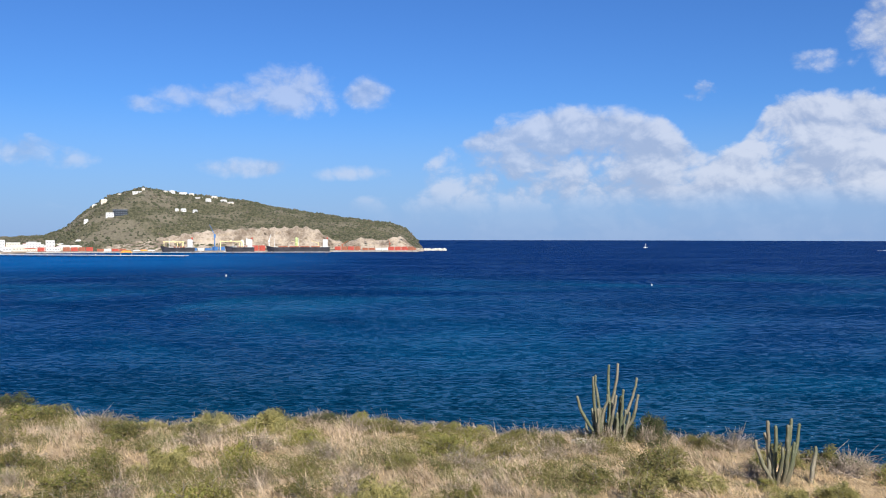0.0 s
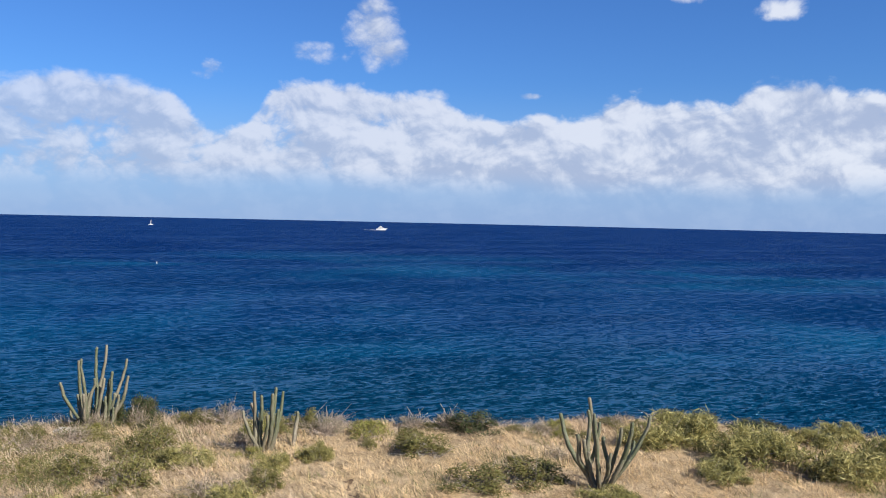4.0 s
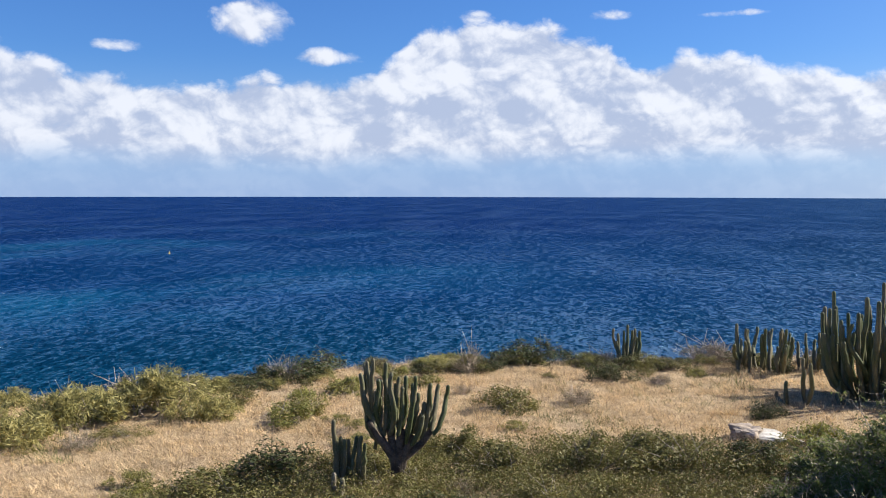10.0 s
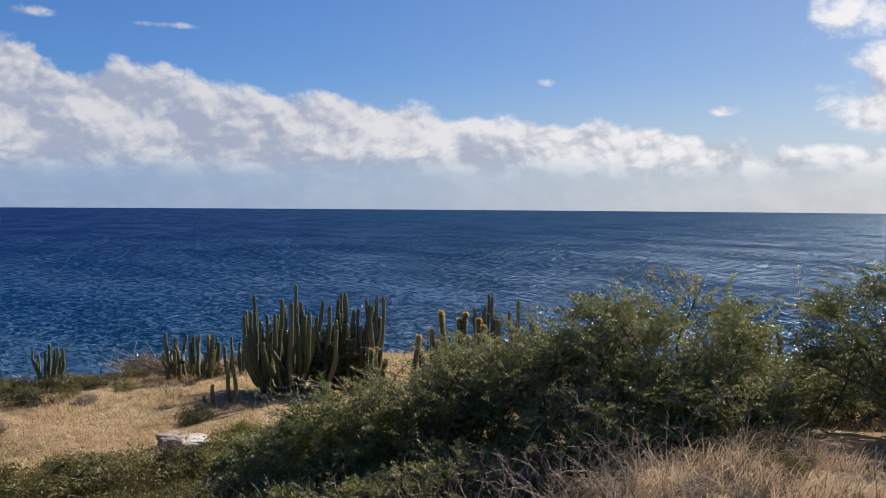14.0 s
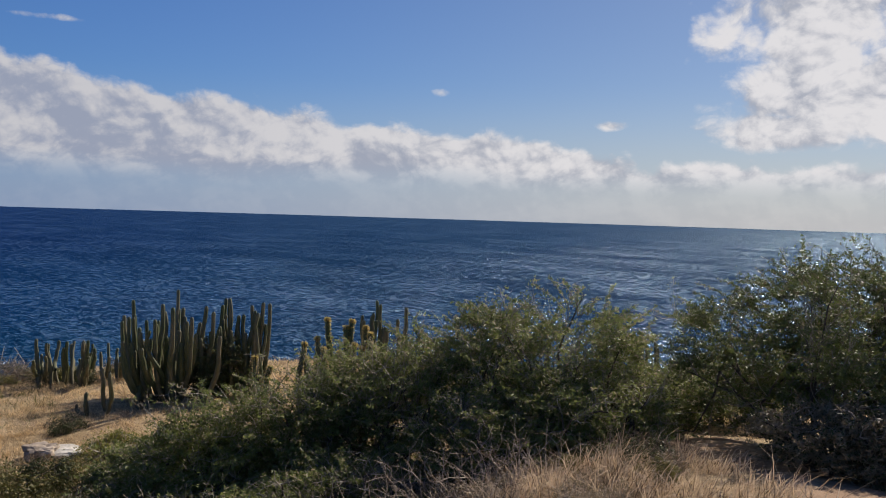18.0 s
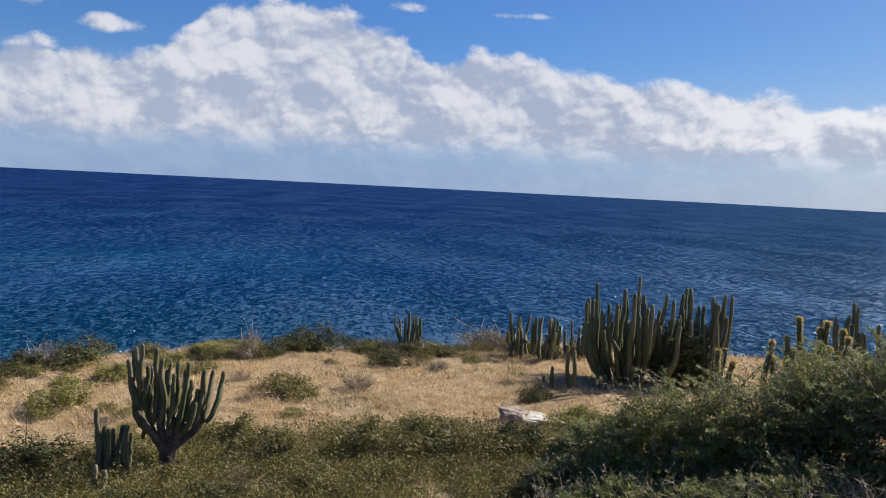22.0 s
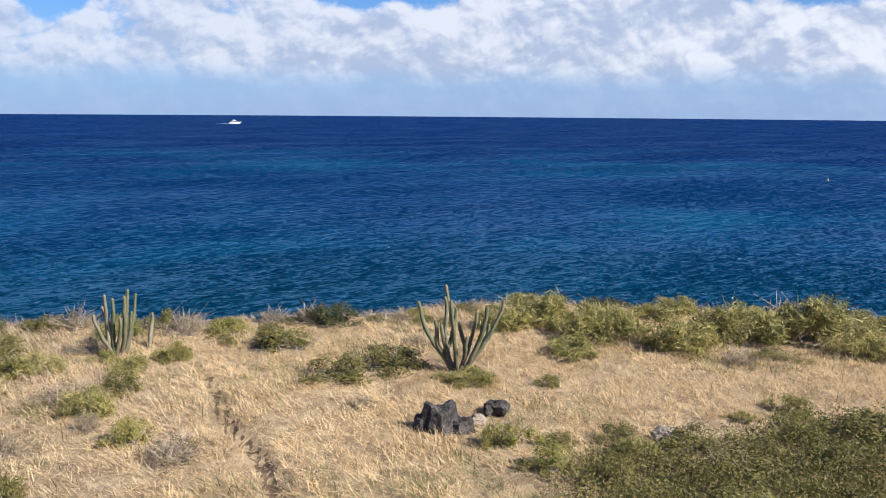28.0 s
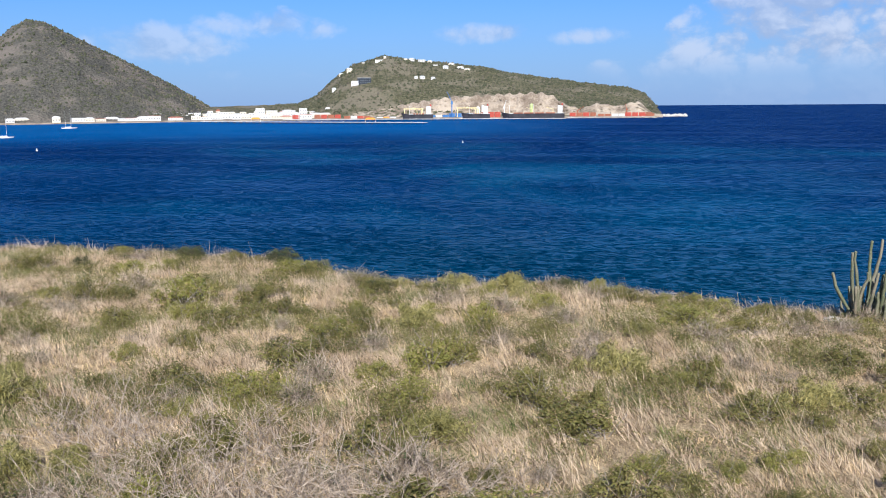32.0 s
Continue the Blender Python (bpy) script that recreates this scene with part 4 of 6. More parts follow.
def silo(az, d, w, h, mat, label):
    t = thing("silo", Matrix.Translation(polar(az, d, 2.2)), label, "silo")
    part("tank", rod((0, 0, 0), (0, 0, h), w / 2, w / 2, 16), mat, t)
    part("cap", rod((0, 0, h), (0, 0, h + w * 0.25), w / 2, w * 0.1, 16), mat, t)
    part("pipe", rod((w / 2 + 0.4, 0, 0), (w / 2 + 0.4, 0, h), 0.4, 0.4), WHITE_PAINT, t)


silo(-9.55, 1790, 7, 25, GREEN_PAINT, "tall lime-green cement silo")
silo(-13.0, 1800, 7, 20, WHITE_PAINT, "tall white steel cement silo")
silo(-12.7, 1800, 5, 23, WHITE_PAINT, "tall white steel cement silo")


def slew_crane(az, d, h, jib, mat, label):
    t = thing("harbour_crane", Matrix.Translation(polar(az, d, 2.2)) @ Matrix.Rotation(-radians(az), 4, "Z"), label, "crane")
    part("tower", rod((0, 0, 0), (0, 0, h * 0.55), 1.4, 1.0), mat, t)
    part("cabin", block(-2, 2, -2, 2, h * 0.5, h * 0.62, bevel=0.2), mat, t)
    part("jib", rod((0, 0, h * 0.6), (jib, 0, h), 0.8, 0.4), mat, t)


slew_crane(-14.7, 1770, 52, -10, BLUE_PAINT, "blue harbour crane with a raised jib")
slew_crane(-11.3, 1790, 34, 4, WHITE_PAINT, "white harbour crane with an upright jib")
slew_crane(-6.6, 1780, 20, 12, RUST_PAINT, "rusty harbour crane with a low jib")
slew_crane(-3.5, 1780, 24, -3, RUST_PAINT, "rusty harbour crane with an upright jib")
for a, d, h in [(-27.3, 1574, 6), (-20.0, 1435, 6)]:
    t = thing("harbour_shelter", Matrix.Translation(polar(a, d, 2.9)) @ Matrix.Rotation(-radians(a), 4, "Z"), "orange harbour shelter on the pier", "shelter")
    part("roof", prism([(-9, 4), (9, 4), (5, 7), (-5, 7)], -4, 4), ORANGE_PAINT, t)
    for x in (-8, 8):
        part("post", block(x - 0.4, x + 0.4, -0.4, 0.4, 0, 4.2), WHITE_PAINT, t)


# ---- boats and buoys ----
def yacht(az, d, L, masts, label, sails=False, heading=80):
    t = thing("sailing_boat", Matrix.Translation(polar(az, d)) @ Matrix.Rotation(-radians(az) + radians(heading - 80), 4, "Z"), label, "boat")
    bm = bmesh.new()
    rows = []
    for z, s in ((-0.3, 0.7), (0.5, 0.95), (1.5, 1.0)):
        pts = [(-L / 2 * s, -L * 0.10), (L * 0.25, -L * 0.13 * s), (L / 2 * s + z * 0.3, 0), (L * 0.25, L * 0.13 * s), (-L / 2 * s, L * 0.10)]
        rows.append([bm.verts.new((x, y, z)) for x, y in pts])
    for r0, r1 in zip(rows, rows[1:]):
        for i in range(5):
            bm.faces.new((r0[i], r0[(i + 1) % 5], r1[(i + 1) % 5], r1[i]))
    bm.faces.new(rows[-1])
    bmesh.ops.recalc_face_normals(bm, faces=bm.faces)
    part("hull", bm, WHITE_PAINT, t)
    part("cabin", block(-L * 0.25, L * 0.15, -L * 0.07, L * 0.07, 1.5, 2.6, bevel=0.2), WHITE_PAINT, t)
    for i in range(masts):
        x = L * (0.12 - 0.32 * i)
        part("mast", rod((x, 0, 1.5), (x, 0, L * (1.3 - 0.12 * i)), 0.16, 0.1), WHITE_PAINT, t)
        part("boom", rod((x, 0, 3.0), (x - L * 0.28, 0, 3.0), 0.25, 0.2), BLUE_PAINT, t, "furled sail on the boom")
        if sails:
            bm = bmesh.new()
            vs = [bm.verts.new(c) for c in ((x - 0.2, 0, 3.2), (x - L * 0.3, 0.4, 3.2), (x - 0.2, 0.1, L * 1.25))]
            bm.faces.new(vs)
            bmesh.ops.solidify(bm, geom=bm.faces[:], thickness=0.05)
            part("sail", bm, WHITE_PAINT, t)
    return t


yacht(13.1, 2280, 11, 1, "small white sailing boat far out at sea", sails=True)
yacht(-38.35, 1415, 22, 2, "white two-masted yacht at anchor in the bay")
yacht(-41.85, 1062, 18, 1, "white moored boat in the bay")
t = thing("motor_boat", Matrix.Translation(polar(27.6, 2150)) @ Matrix.Rotation(-radians(27.6), 4, "Z"), "white motor yacht under way with a foaming wake", "boat")
part("hull", prism([(-12, -0.5), (11, -0.5), (16, 5.0), (-12, 3.4)], -3.2, 3.2), WHITE_PAINT, t)
part("deckhouse", prism([(-8, 3.4), (8, 4.0), (4, 7.5), (-6, 7.5)], -2.6, 2.6), WHITE_PAINT, t)
part("flybridge", prism([(-4, 7.5), (3, 7.5), (1, 10), (-3, 10)], -2, 2), WHITE_PAINT, t)
part("window", prism([(-6, 4.6), (6, 4.8), (4.6, 6.2), (-5.5, 6.2)], -2.7, -2.6), GLASS_DARK, t)
wake = bmesh.new()
rw = np.random.RandomState(9)
for i in range(30):
    u = rw.rand() ** 1.4
    bmesh.ops.create_icosphere(wake, subdivisions=1, radius=1.0, matrix=Matrix.Translation((-12 - 30 * u, rw.uniform(-2, 2), 0.0)) @ Matrix.Diagonal((1.2, 0.8, 0.4 * (1 - u) + 0.2, 1)))
part("wake", wake, FOAM, t, "white foam astern")


def buoy(az, d, s, mat, label):
    t = thing("buoy", Matrix.Translation(polar(az, d)), label, "buoy")
    part("float", rod((0, 0, -0.3), (0, 0, s * 0.5), s * 0.55, s * 0.45, 12), mat, t)
    part("top", rod((0, 0, s * 0.5), (0, 0, s * 1.5), s * 0.25, s * 0.08, 8), mat, t)


buoy(-14.0, 757, 1.3, WHITE_PAINT, "white mooring buoy on the water")
buoy(13.5, 624, 1.0, WHITE_PAINT, "small white mooring buoy on the water")
buoy(64.8, 515, 1.1, YELLOW_PAINT, "yellow marker buoy on the water")
buoy(-40.2, 750, 1.6, WHITE_PAINT, "white mooring buoy in the bay")


# ---- plants of the headland ----
BUSH_LABEL = {
    "leafy": ("low round bush with small green leaves", LEAF), "gold": ("low yellow-green flowering bush", GOLD_LEAF), "dark": ("dense dark-green coastal shrub", DARK_LEAF),
    "dry": ("withered grey-brown bush with bare twigs", DRY_LEAF), "fuzzy": ("fuzzy yellow-green grassy mound plant", FUZZ)}
BUSH_MESH = {}


def bush_meshes(kind, variant):
    """A bush one metre wide and half a metre high, of several lobes."""
    key = (kind, variant)
    if key in BUSH_MESH:
        return BUSH_MESH[key]
    rng = np.random.RandomState(100 + 17 * variant + sum(map(ord, kind)))
    n_lobe = rng.randint(26, 38)
    th, rr = rng.uniform(0, 2 * np.pi, n_lobe), np.sqrt(rng.uniform(0, 1, n_lobe)) * 0.45
    # a ragged plan: arms reach out further on some sides
    arm = 0.72 + 0.28 * np.sin(2 * th + variant) + 0.16 * np.sin(5 * th + 2 * variant)
    rr = rr * np.clip(arm, 0.4, 1.1)
    lobes = np.stack([rr * np.cos(th), rr * np.sin(th), rng.uniform(0.04, 0.38, n_lobe) * (1.10 - 1.6 * rr)], 1)
    size = rng.uniform(0.05, 0.125, n_lobe)
    n = {"leafy": 3000, "gold": 3000, "dark": 3000, "dry": 1300, "fuzzy": 3300}[kind]
    pick = rng.randint(n_lobe, size=n)
    dirs = rng.normal(size=(n, 3))
    dirs /= np.linalg.norm(dirs, axis=1)[:, None]
    rad = size[pick] * rng.uniform(0.3, 1.45, n) ** 0.7
    P = lobes[pick] + dirs * rad[:, None]
    P[:, 2] = np.maximum(np.abs(P[:, 2]), 0.01)
    if kind == "fuzzy":
        V, F = leaves(rng, P, 0.064, 0.19, 0.2, dirs * 0.4)
        up = rng.rand(n) < 0.3
        V2, F2 = straws(rng, P[up], 0.10, 0.008, 0.7, wind=(-0.3, 0.1))
        V, F = np.concatenate([V, V2]), np.concatenate([F, F2 + len(V)])
    elif kind == "dry":
        V, F = leaves(rng, P, 0.030, 0.4)
    else:
        V, F = leaves(rng, P, 0.030, 0.58, 0.4, dirs)
    crown = raw_mesh("crown", V, F)
    paths = []
    for i in range({"dry": 110, "fuzzy": 10}.get(kind, 30)):
        a = rng.uniform(0, 2 * np.pi)
        tip = lobes[rng.randint(n_lobe)] + rng.normal(size=3) * 0.11
        tip[2] = abs(tip[2]) + (0.06 if kind == "dry" else 0.02)
        root = np.array([0.14 * np.cos(a), 0.14 * np.sin(a), -0.02])
        mid = (root + tip) / 2 + rng.normal(size=3) * 0.04
        paths.append((np.array([root, mid, tip]), np.array([0.006, 0.0045, 0.0018])))
    V, F = tubes(paths, 3)
    BUSH_MESH[key] = dress(crown, BUSH_LABEL[kind][1]), dress(raw_mesh("twig_tangle", V, F), {"dry": TWIG, "dark": BARK}.get(kind, DARK_TWIG))
    return BUSH_MESH[key]


bush_no = [0]
BUSHES = []  # x, y and radius of those that stand


def bush(kind, az, d, w, h):
    bush_no[0] += 1
    i = bush_no[0]
    d = min(d, float(rim(az)) - 0.15)
    p = at(az, d)
    BUSHES.append((p.x, p.y, w * 0.40))
    s = Matrix.Diagonal((w, w * 0.85, h * 2.0, 1.0))
    t = thing("shrub" if kind != "fuzzy" else "grass_mound", Matrix.Translation(p) @ Matrix.Rotation(-radians(az) + (i % 2) * math.pi + 0.5 * math.sin(i * 2.4), 4, "Z"), BUSH_LABEL[kind][0], "bush", "bushes on the headland")
    crown, stems = bush_meshes(kind, i % 6)
    for name, me in (("crown", crown), ("twig_tangle", stems)):
        tagged(part(name, me, None, t), kind="stuff").matrix_local = s
    return t


bush("leafy", -14.6, 16.1, 1.13, 0.70)
bush("leafy", -9.2, 13.7, 1.48, 0.68)
bush("leafy", -5.3, 13.7, 0.96, 0.60)
bush("leafy", 9.6, 17.3, 1.43, 0.52)
bush("leafy", 13.3, 18.3, 1.40, 0.67)
bush("dry", 9.4, 19.6, 1.37, 0.46)
bush("gold", -0.3, 20.1, 1.29, 0.34)
bush("leafy", -2.9, 21.4, 1.10, 0.43)
bush("dark", -7.4, 24.1, 1.08, 0.41)
bush("leafy", 0.1, 22.5, 0.87, 0.33)
bush("gold", -12.8, 18.9, 1.21, 0.76)
bush("leafy", 8.0, 13.8, 0.97, 0.37)
bush("dry", 12.5, 14.1, 0.81, 0.43)
bush("dry", 17.4, 15.6, 1.29, 0.42)
bush("leafy", 30.8, 17.9, 2.26, 0.50)
bush("dark", 33.9, 19.9, 1.90, 0.53)
bush("leafy", 34.1, 16.0, 2.01, 0.53)
bush("leafy", 13.6, 11.8, 1.19, 0.51)
bush("dry", -11.6, 17.2, 0.88, 0.46)
bush("dark", 13.3, 21.4, 0.91, 0.87)
bush("leafy", 16.4, 20.6, 0.79, 0.49)
bush("leafy", 27.2, 18.5, 0.60, 0.31)
bush("dry", 18.8, 14.1, 0.63, 0.33)
bush("gold", 6.1, 12.2, 0.93, 0.33)
bush("gold", -31.5, 21.9, 2.22, 0.87)
bush("leafy", -37.4, 23.2, 1.12, 0.86)
bush("leafy", -27.3, 21.3, 1.36, 0.72)
bush("leafy", -36.0, 20.4, 1.31, 0.58)
bush("leafy", -29.9, 19.5, 1.61, 0.65)
bush("gold", -16.0, 15.9, 1.61, 0.79)
bush("gold", -22.6, 18.2, 1.51, 0.49)
bush("dry", -15.2, 21.0, 1.34, 0.63)
bush("leafy", -40.0, 28.5, 1.55, 0.61)
bush("dark", -37.8, 28.1, 0.82, 0.48)
bush("gold", -35.1, 26.8, 1.88, 0.57)
bush("leafy", -28.8, 27.4, 1.15, 0.46)
bush("gold", -25.1, 25.0, 2.07, 0.50)
bush("dry", -20.7, 24.8, 1.27, 0.42)
bush("dry", -11.8, 20.0, 1.40, 0.54)
bush("leafy", -18.6, 13.1, 1.08, 0.53)
bush("leafy", -41.1, 28.5, 1.28, 0.58)
bush("leafy", -12.6, 18.0, 0.92, 0.42)
bush("dry", -5.6, 17.4, 1.00, 0.47)
bush("gold", -32.8, 26.8, 1.03, 0.45)
bush("dry", -17.9, 11.1, 1.40, 0.66)
bush("leafy", 37.9, 16.4, 1.96, 0.54)
bush("fuzzy", 47.2, 20.0, 2.39, 1.08)
bush("fuzzy", 51.2, 18.9, 2.27, 0.94)
bush("fuzzy", 55.5, 18.4, 2.32, 0.97)
bush("fuzzy", 59.6, 19.6, 2.34, 1.04)
bush("fuzzy", 64.1, 20.0, 2.76, 1.19)
bush("fuzzy", 44.6, 19.4, 1.60, 0.65)
bush("fuzzy", 49.4, 17.5, 1.55, 0.52)
bush("dark", 51.5, 23.4, 1.64, 0.31)
bush("fuzzy", 67.2, 19.0, 1.57, 0.76)
bush("leafy", 58.0, 12.9, 1.46, 0.53)
bush("leafy", 63.7, 13.7, 1.05, 0.46)
bush("fuzzy", 42.8, 15.5, 1.47, 0.36)
bush("leafy", 52.4, 13.1, 0.92, 0.39)
bush("gold", 45.4, 12.6, 1.04, 0.51)
bush("gold", 48.4, 11.8, 1.12, 0.47)
bush("gold", 63.0, 15.1, 0.97, 0.41)
bush("leafy", 65.6, 12.9, 1.06, 0.52)
bush("dry", 59.9, 17.8, 1.14, 0.42)
bush("leafy", 69.0, 20.5, 1.44, 0.62)
bush("dark", 74.1, 24.0, 2.58, 0.72)
bush("dark", 72.1, 15.2, 2.46, 0.74)
bush("leafy", 80.5, 14.3, 1.00, 0.40)
bush("leafy", 83.9, 16.2, 1.64, 0.64)
bush("gold", 72.4, 18.6, 1.77, 0.62)
bush("gold", 76.1, 21.0, 1.60, 0.56)
bush("leafy", 85.8, 15.2, 2.01, 0.70)
bush("leafy", 92.0, 15.4, 2.13, 0.81)
bush("leafy", 97.9, 15.7, 2.17, 0.78)
bush("leafy", 95.7, 16.5, 1.87, 0.55)
bush("leafy", 86.5, 19.5, 2.22, 0.71)
bush("dry", 91.0, 20.2, 1.54, 0.41)
bush("dark", 88.1, 24.5, 2.79, 0.85)
bush("dry", 84.1, 23.4, 1.13, 0.95)
bush("dry", 72.0, 22.9, 1.18, 0.69)
bush("dry", 99.1, 26.0, 2.79, 0.69)
bush("leafy", 67.7, 14.5, 2.35, 0.57)
bush("gold", 105.3, 18.0, 1.83, 0.72)
bush("dark", 102.5, 20.0, 1.15, 0.47)
bush("gold", 73.5, 19.2, 1.59, 0.64)
bush("leafy", 89.2, 13.6, 1.46, 0.54)
bush("gold", 107.2, 16.8, 1.60, 0.78)
bush("dark", 101.7, 16.2, 1.64, 0.65)
bush("leafy", 91.8, 24.5, 1.26, 0.41)
bush("gold", 80.8, 21.6, 1.38, 0.44)
bush("leafy", -17.5, 10.0, 2.2, 0.55)
bush("gold", -12.0, 10.0, 1.6, 0.45)
bush("leafy", -5.9, 12.6, 1.9, 0.62)
bush("leafy", -25.5, 16.4, 2.0, 0.70)


def fill_bushes(seed, n, kinds, az0, az1, d0, d1, w0, w1, squat):
    """Smaller bushes of the same kinds between those above."""
    rng = np.random.RandomState(seed)
    for i in range(n):
        a, d = rng.uniform(az0, az1), rng.uniform(d0, d1)
        d = min(d, float(rim(a)) - 0.2)
        w = rng.uniform(w0, w1)
        p = polar(a, d)
        if any(math.hypot(p.x - x, p.y - y) < r + w * 0.2 for x, y, r in BUSHES) or not off_paths(p.x, p.y, a, d, 0.5):
            continue
        bush(kinds[i % len(kinds)], a, d, w, w * squat * rng.uniform(0.8, 1.2))


def off_paths(x, y, a, d, width=0.15):
    """True away from the footpath and the dirt path."""
    foot = (np.abs(x - path_x(y)) < width) & (d < 15.5) & (np.abs(a) < 60)
    u = np.clip((d - 8.5) / 7.5, 0, 1)
    dirt = np.abs(a - (158 - 17 * u ** 0.8)) * d * np.pi / 180 < 1.0
    return ~(foot | (dirt & (d < 16.5)))


fill_bushes(71, 260, ("leafy", "dry", "gold", "dry", "leafy", "fuzzy"), -46, 24, 10.4, 24.5, 0.6, 1.5, 0.40)
fill_bushes(72, 90, ("leafy", "dark", "leafy", "gold", "dry"), 60, 107, 11.4, 15.2, 0.8, 1.8, 0.28)
fill_bushes(73, 22, ("fuzzy",), 44, 68, 18.6, 22.5, 1.3, 2.1, 0.33)
fill_bushes(74, 44, ("gold", "dry", "leafy"), 24, 100, 13.5, 24.0, 0.5, 1.0, 0.32)
fill_bushes(80, 40, ("gold", "leafy", "gold", "dry"), 62, 80, 16.5, 25.0, 0.7, 1.5, 0.28)
fill_bushes(75, 16, ("dark", "dry", "leafy"), 68, 112, 22.5, 28.0, 0.9, 1.7, 0.34)
fill_bushes(77, 14, ("leafy", "dry", "gold"), 98, 118, 11.0, 13.4, 1.0, 1.8, 0.42)
fill_bushes(81, 34, ("dry", "dry", "leafy"), 119, 140, 9.2, 11.7, 0.6, 1.1, 0.40)
fill_bushes(78, 26, ("dry", "dark", "leafy"), 122, 139, 11.6, 13.4, 0.7, 1.2, 0.42)
for a0, a1, kinds, n in ((28, 46, ("leafy", "dry"), 10), (60, 112, ("dark", "gold", "dry", "leafy", "fuzzy"), 60), (-46, 28, ("dry", "leafy", "dark", "gold"), 40)):
    rng = np.random.RandomState(79 + n)
    for i in range(n):
        a = rng.uniform(a0, a1)
        w = rng.uniform(0.7, 1.7)
        bush(kinds[i % len(kinds)], a, float(rim(a)) - rng.uniform(0.0, 1.1), w, w * rng.uniform(0.20, 0.36))
fill_bushes(76, 22, ("leafy", "gold", "fuzzy"), 42, 64, 10.8, 13.2, 0.6, 1.2, 0.34)


# cacti: ribbed columns that bend up from a common foot
def column(rng, foot, tip, r, ribs=8, lean=0.35):
    """Rings of a ribbed stem from foot to tip. Returns verts, faces and the crest points."""
    foot, tip = np.asarray(foot, float), np.asarray(tip, float)
    n = 11
    t = np.linspace(0, 1, n)
    span = tip - foot
    out = span * [1, 1, 0]
    # leaves the foot sideways, then straightens
    x = foot + out * (1 - (1 - t[:, None]) ** (1 + 2.2 * lean)) + np.array([0, 0, span[2]]) * t[:, None] ** (1 + 0.35 * lean)
    bow = rng.normal(size=3) * [1, 1, 0] * 0.045 * np.linalg.norm(span)
    x = x + bow * np.sin(np.pi * t[:, None] * rng.uniform(0.8, 1.5)) * (1 - t[:, None] ** 4)
    x[1:-1] += rng.normal(size=(n - 2, 3)) * r * 0.14
    rad = r * (0.80 + 0.25 * np.sin(np.pi * np.clip(t * 1.1, 0, 1))) * (1 + rng.normal(size=n) * 0.03)
    d = x[-1] - x[-2]
    d /= np.linalg.norm(d)
    caps, crad = [], []
    for a in (0.35, 0.7, 0.95):
        caps.append(x[-1] + d * r * 1.3 * a)
        crad.append(rad[-1] * math.sqrt(1 - a * a) + 0.002)
    x, rad = np.concatenate([x, caps]), np.concatenate([rad, crad])
    tan = np.gradient(x, axis=0)
    tan /= np.linalg.norm(tan, axis=1)[:, None]
    u = np.cross(tan, [0.2, 0.96, 0.1])
    u /= np.linalg.norm(u, axis=1)[:, None]
    w = np.cross(tan, u)
    k = ribs * 2
    ang = np.arange(k) * 2 * np.pi / k
    f = np.where(np.arange(k) % 2 == 0, 1.0, 0.78)
    ring = x[:, None] + rad[:, None, None] * f[None, :, None] * (u[:, None] * np.cos(ang)[None, :, None] + w[:, None] * np.sin(ang)[None, :, None])
    m = len(x)
    i = np.arange(m - 1)[:, None] * k + np.arange(k)[None]
    j = np.arange(m - 1)[:, None] * k + (np.arange(k)[None] + 1) % k
    F = np.stack([i, j, j + k, i + k], -1).reshape(-1, 4)
    crest = ring[:, ::2]
    return ring.reshape(-1, 3), F, crest, x


def spines(rng, crest, core, length, per, width):
    """Tufts of fine spines along the ribs."""
    m, r = crest.shape[:2]
    n = per
    a, b = rng.uniform(0.15 * (m - 1), m - 1.01, n), rng.randint(r, size=n)
    i = a.astype(int)
    fr = (a - i)[:, None]
    root = crest[i, b] * (1 - fr) + crest[i + 1, b] * fr
    mid = core[i] * (1 - fr) + core[i + 1] * fr
    out = root - mid
    out /= np.linalg.norm(out, axis=1)[:, None] + 1e-9
    out = out + rng.normal(size=(n, 3)) * 0.6 + [0, 0, 0.35]
    out /= np.linalg.norm(out, axis=1)[:, None]
    side = np.cross(out, rng.normal(size=(n, 3)))
    side /= np.linalg.norm(side, axis=1)[:, None] + 1e-9
    V = np.stack([root - side * width, root + side * width, root + out * length * rng.uniform(0.6, 1.2, n)[:, None]], 1).reshape(-1, 3)
    return V, np.arange(3 * n).reshape(-1, 3)


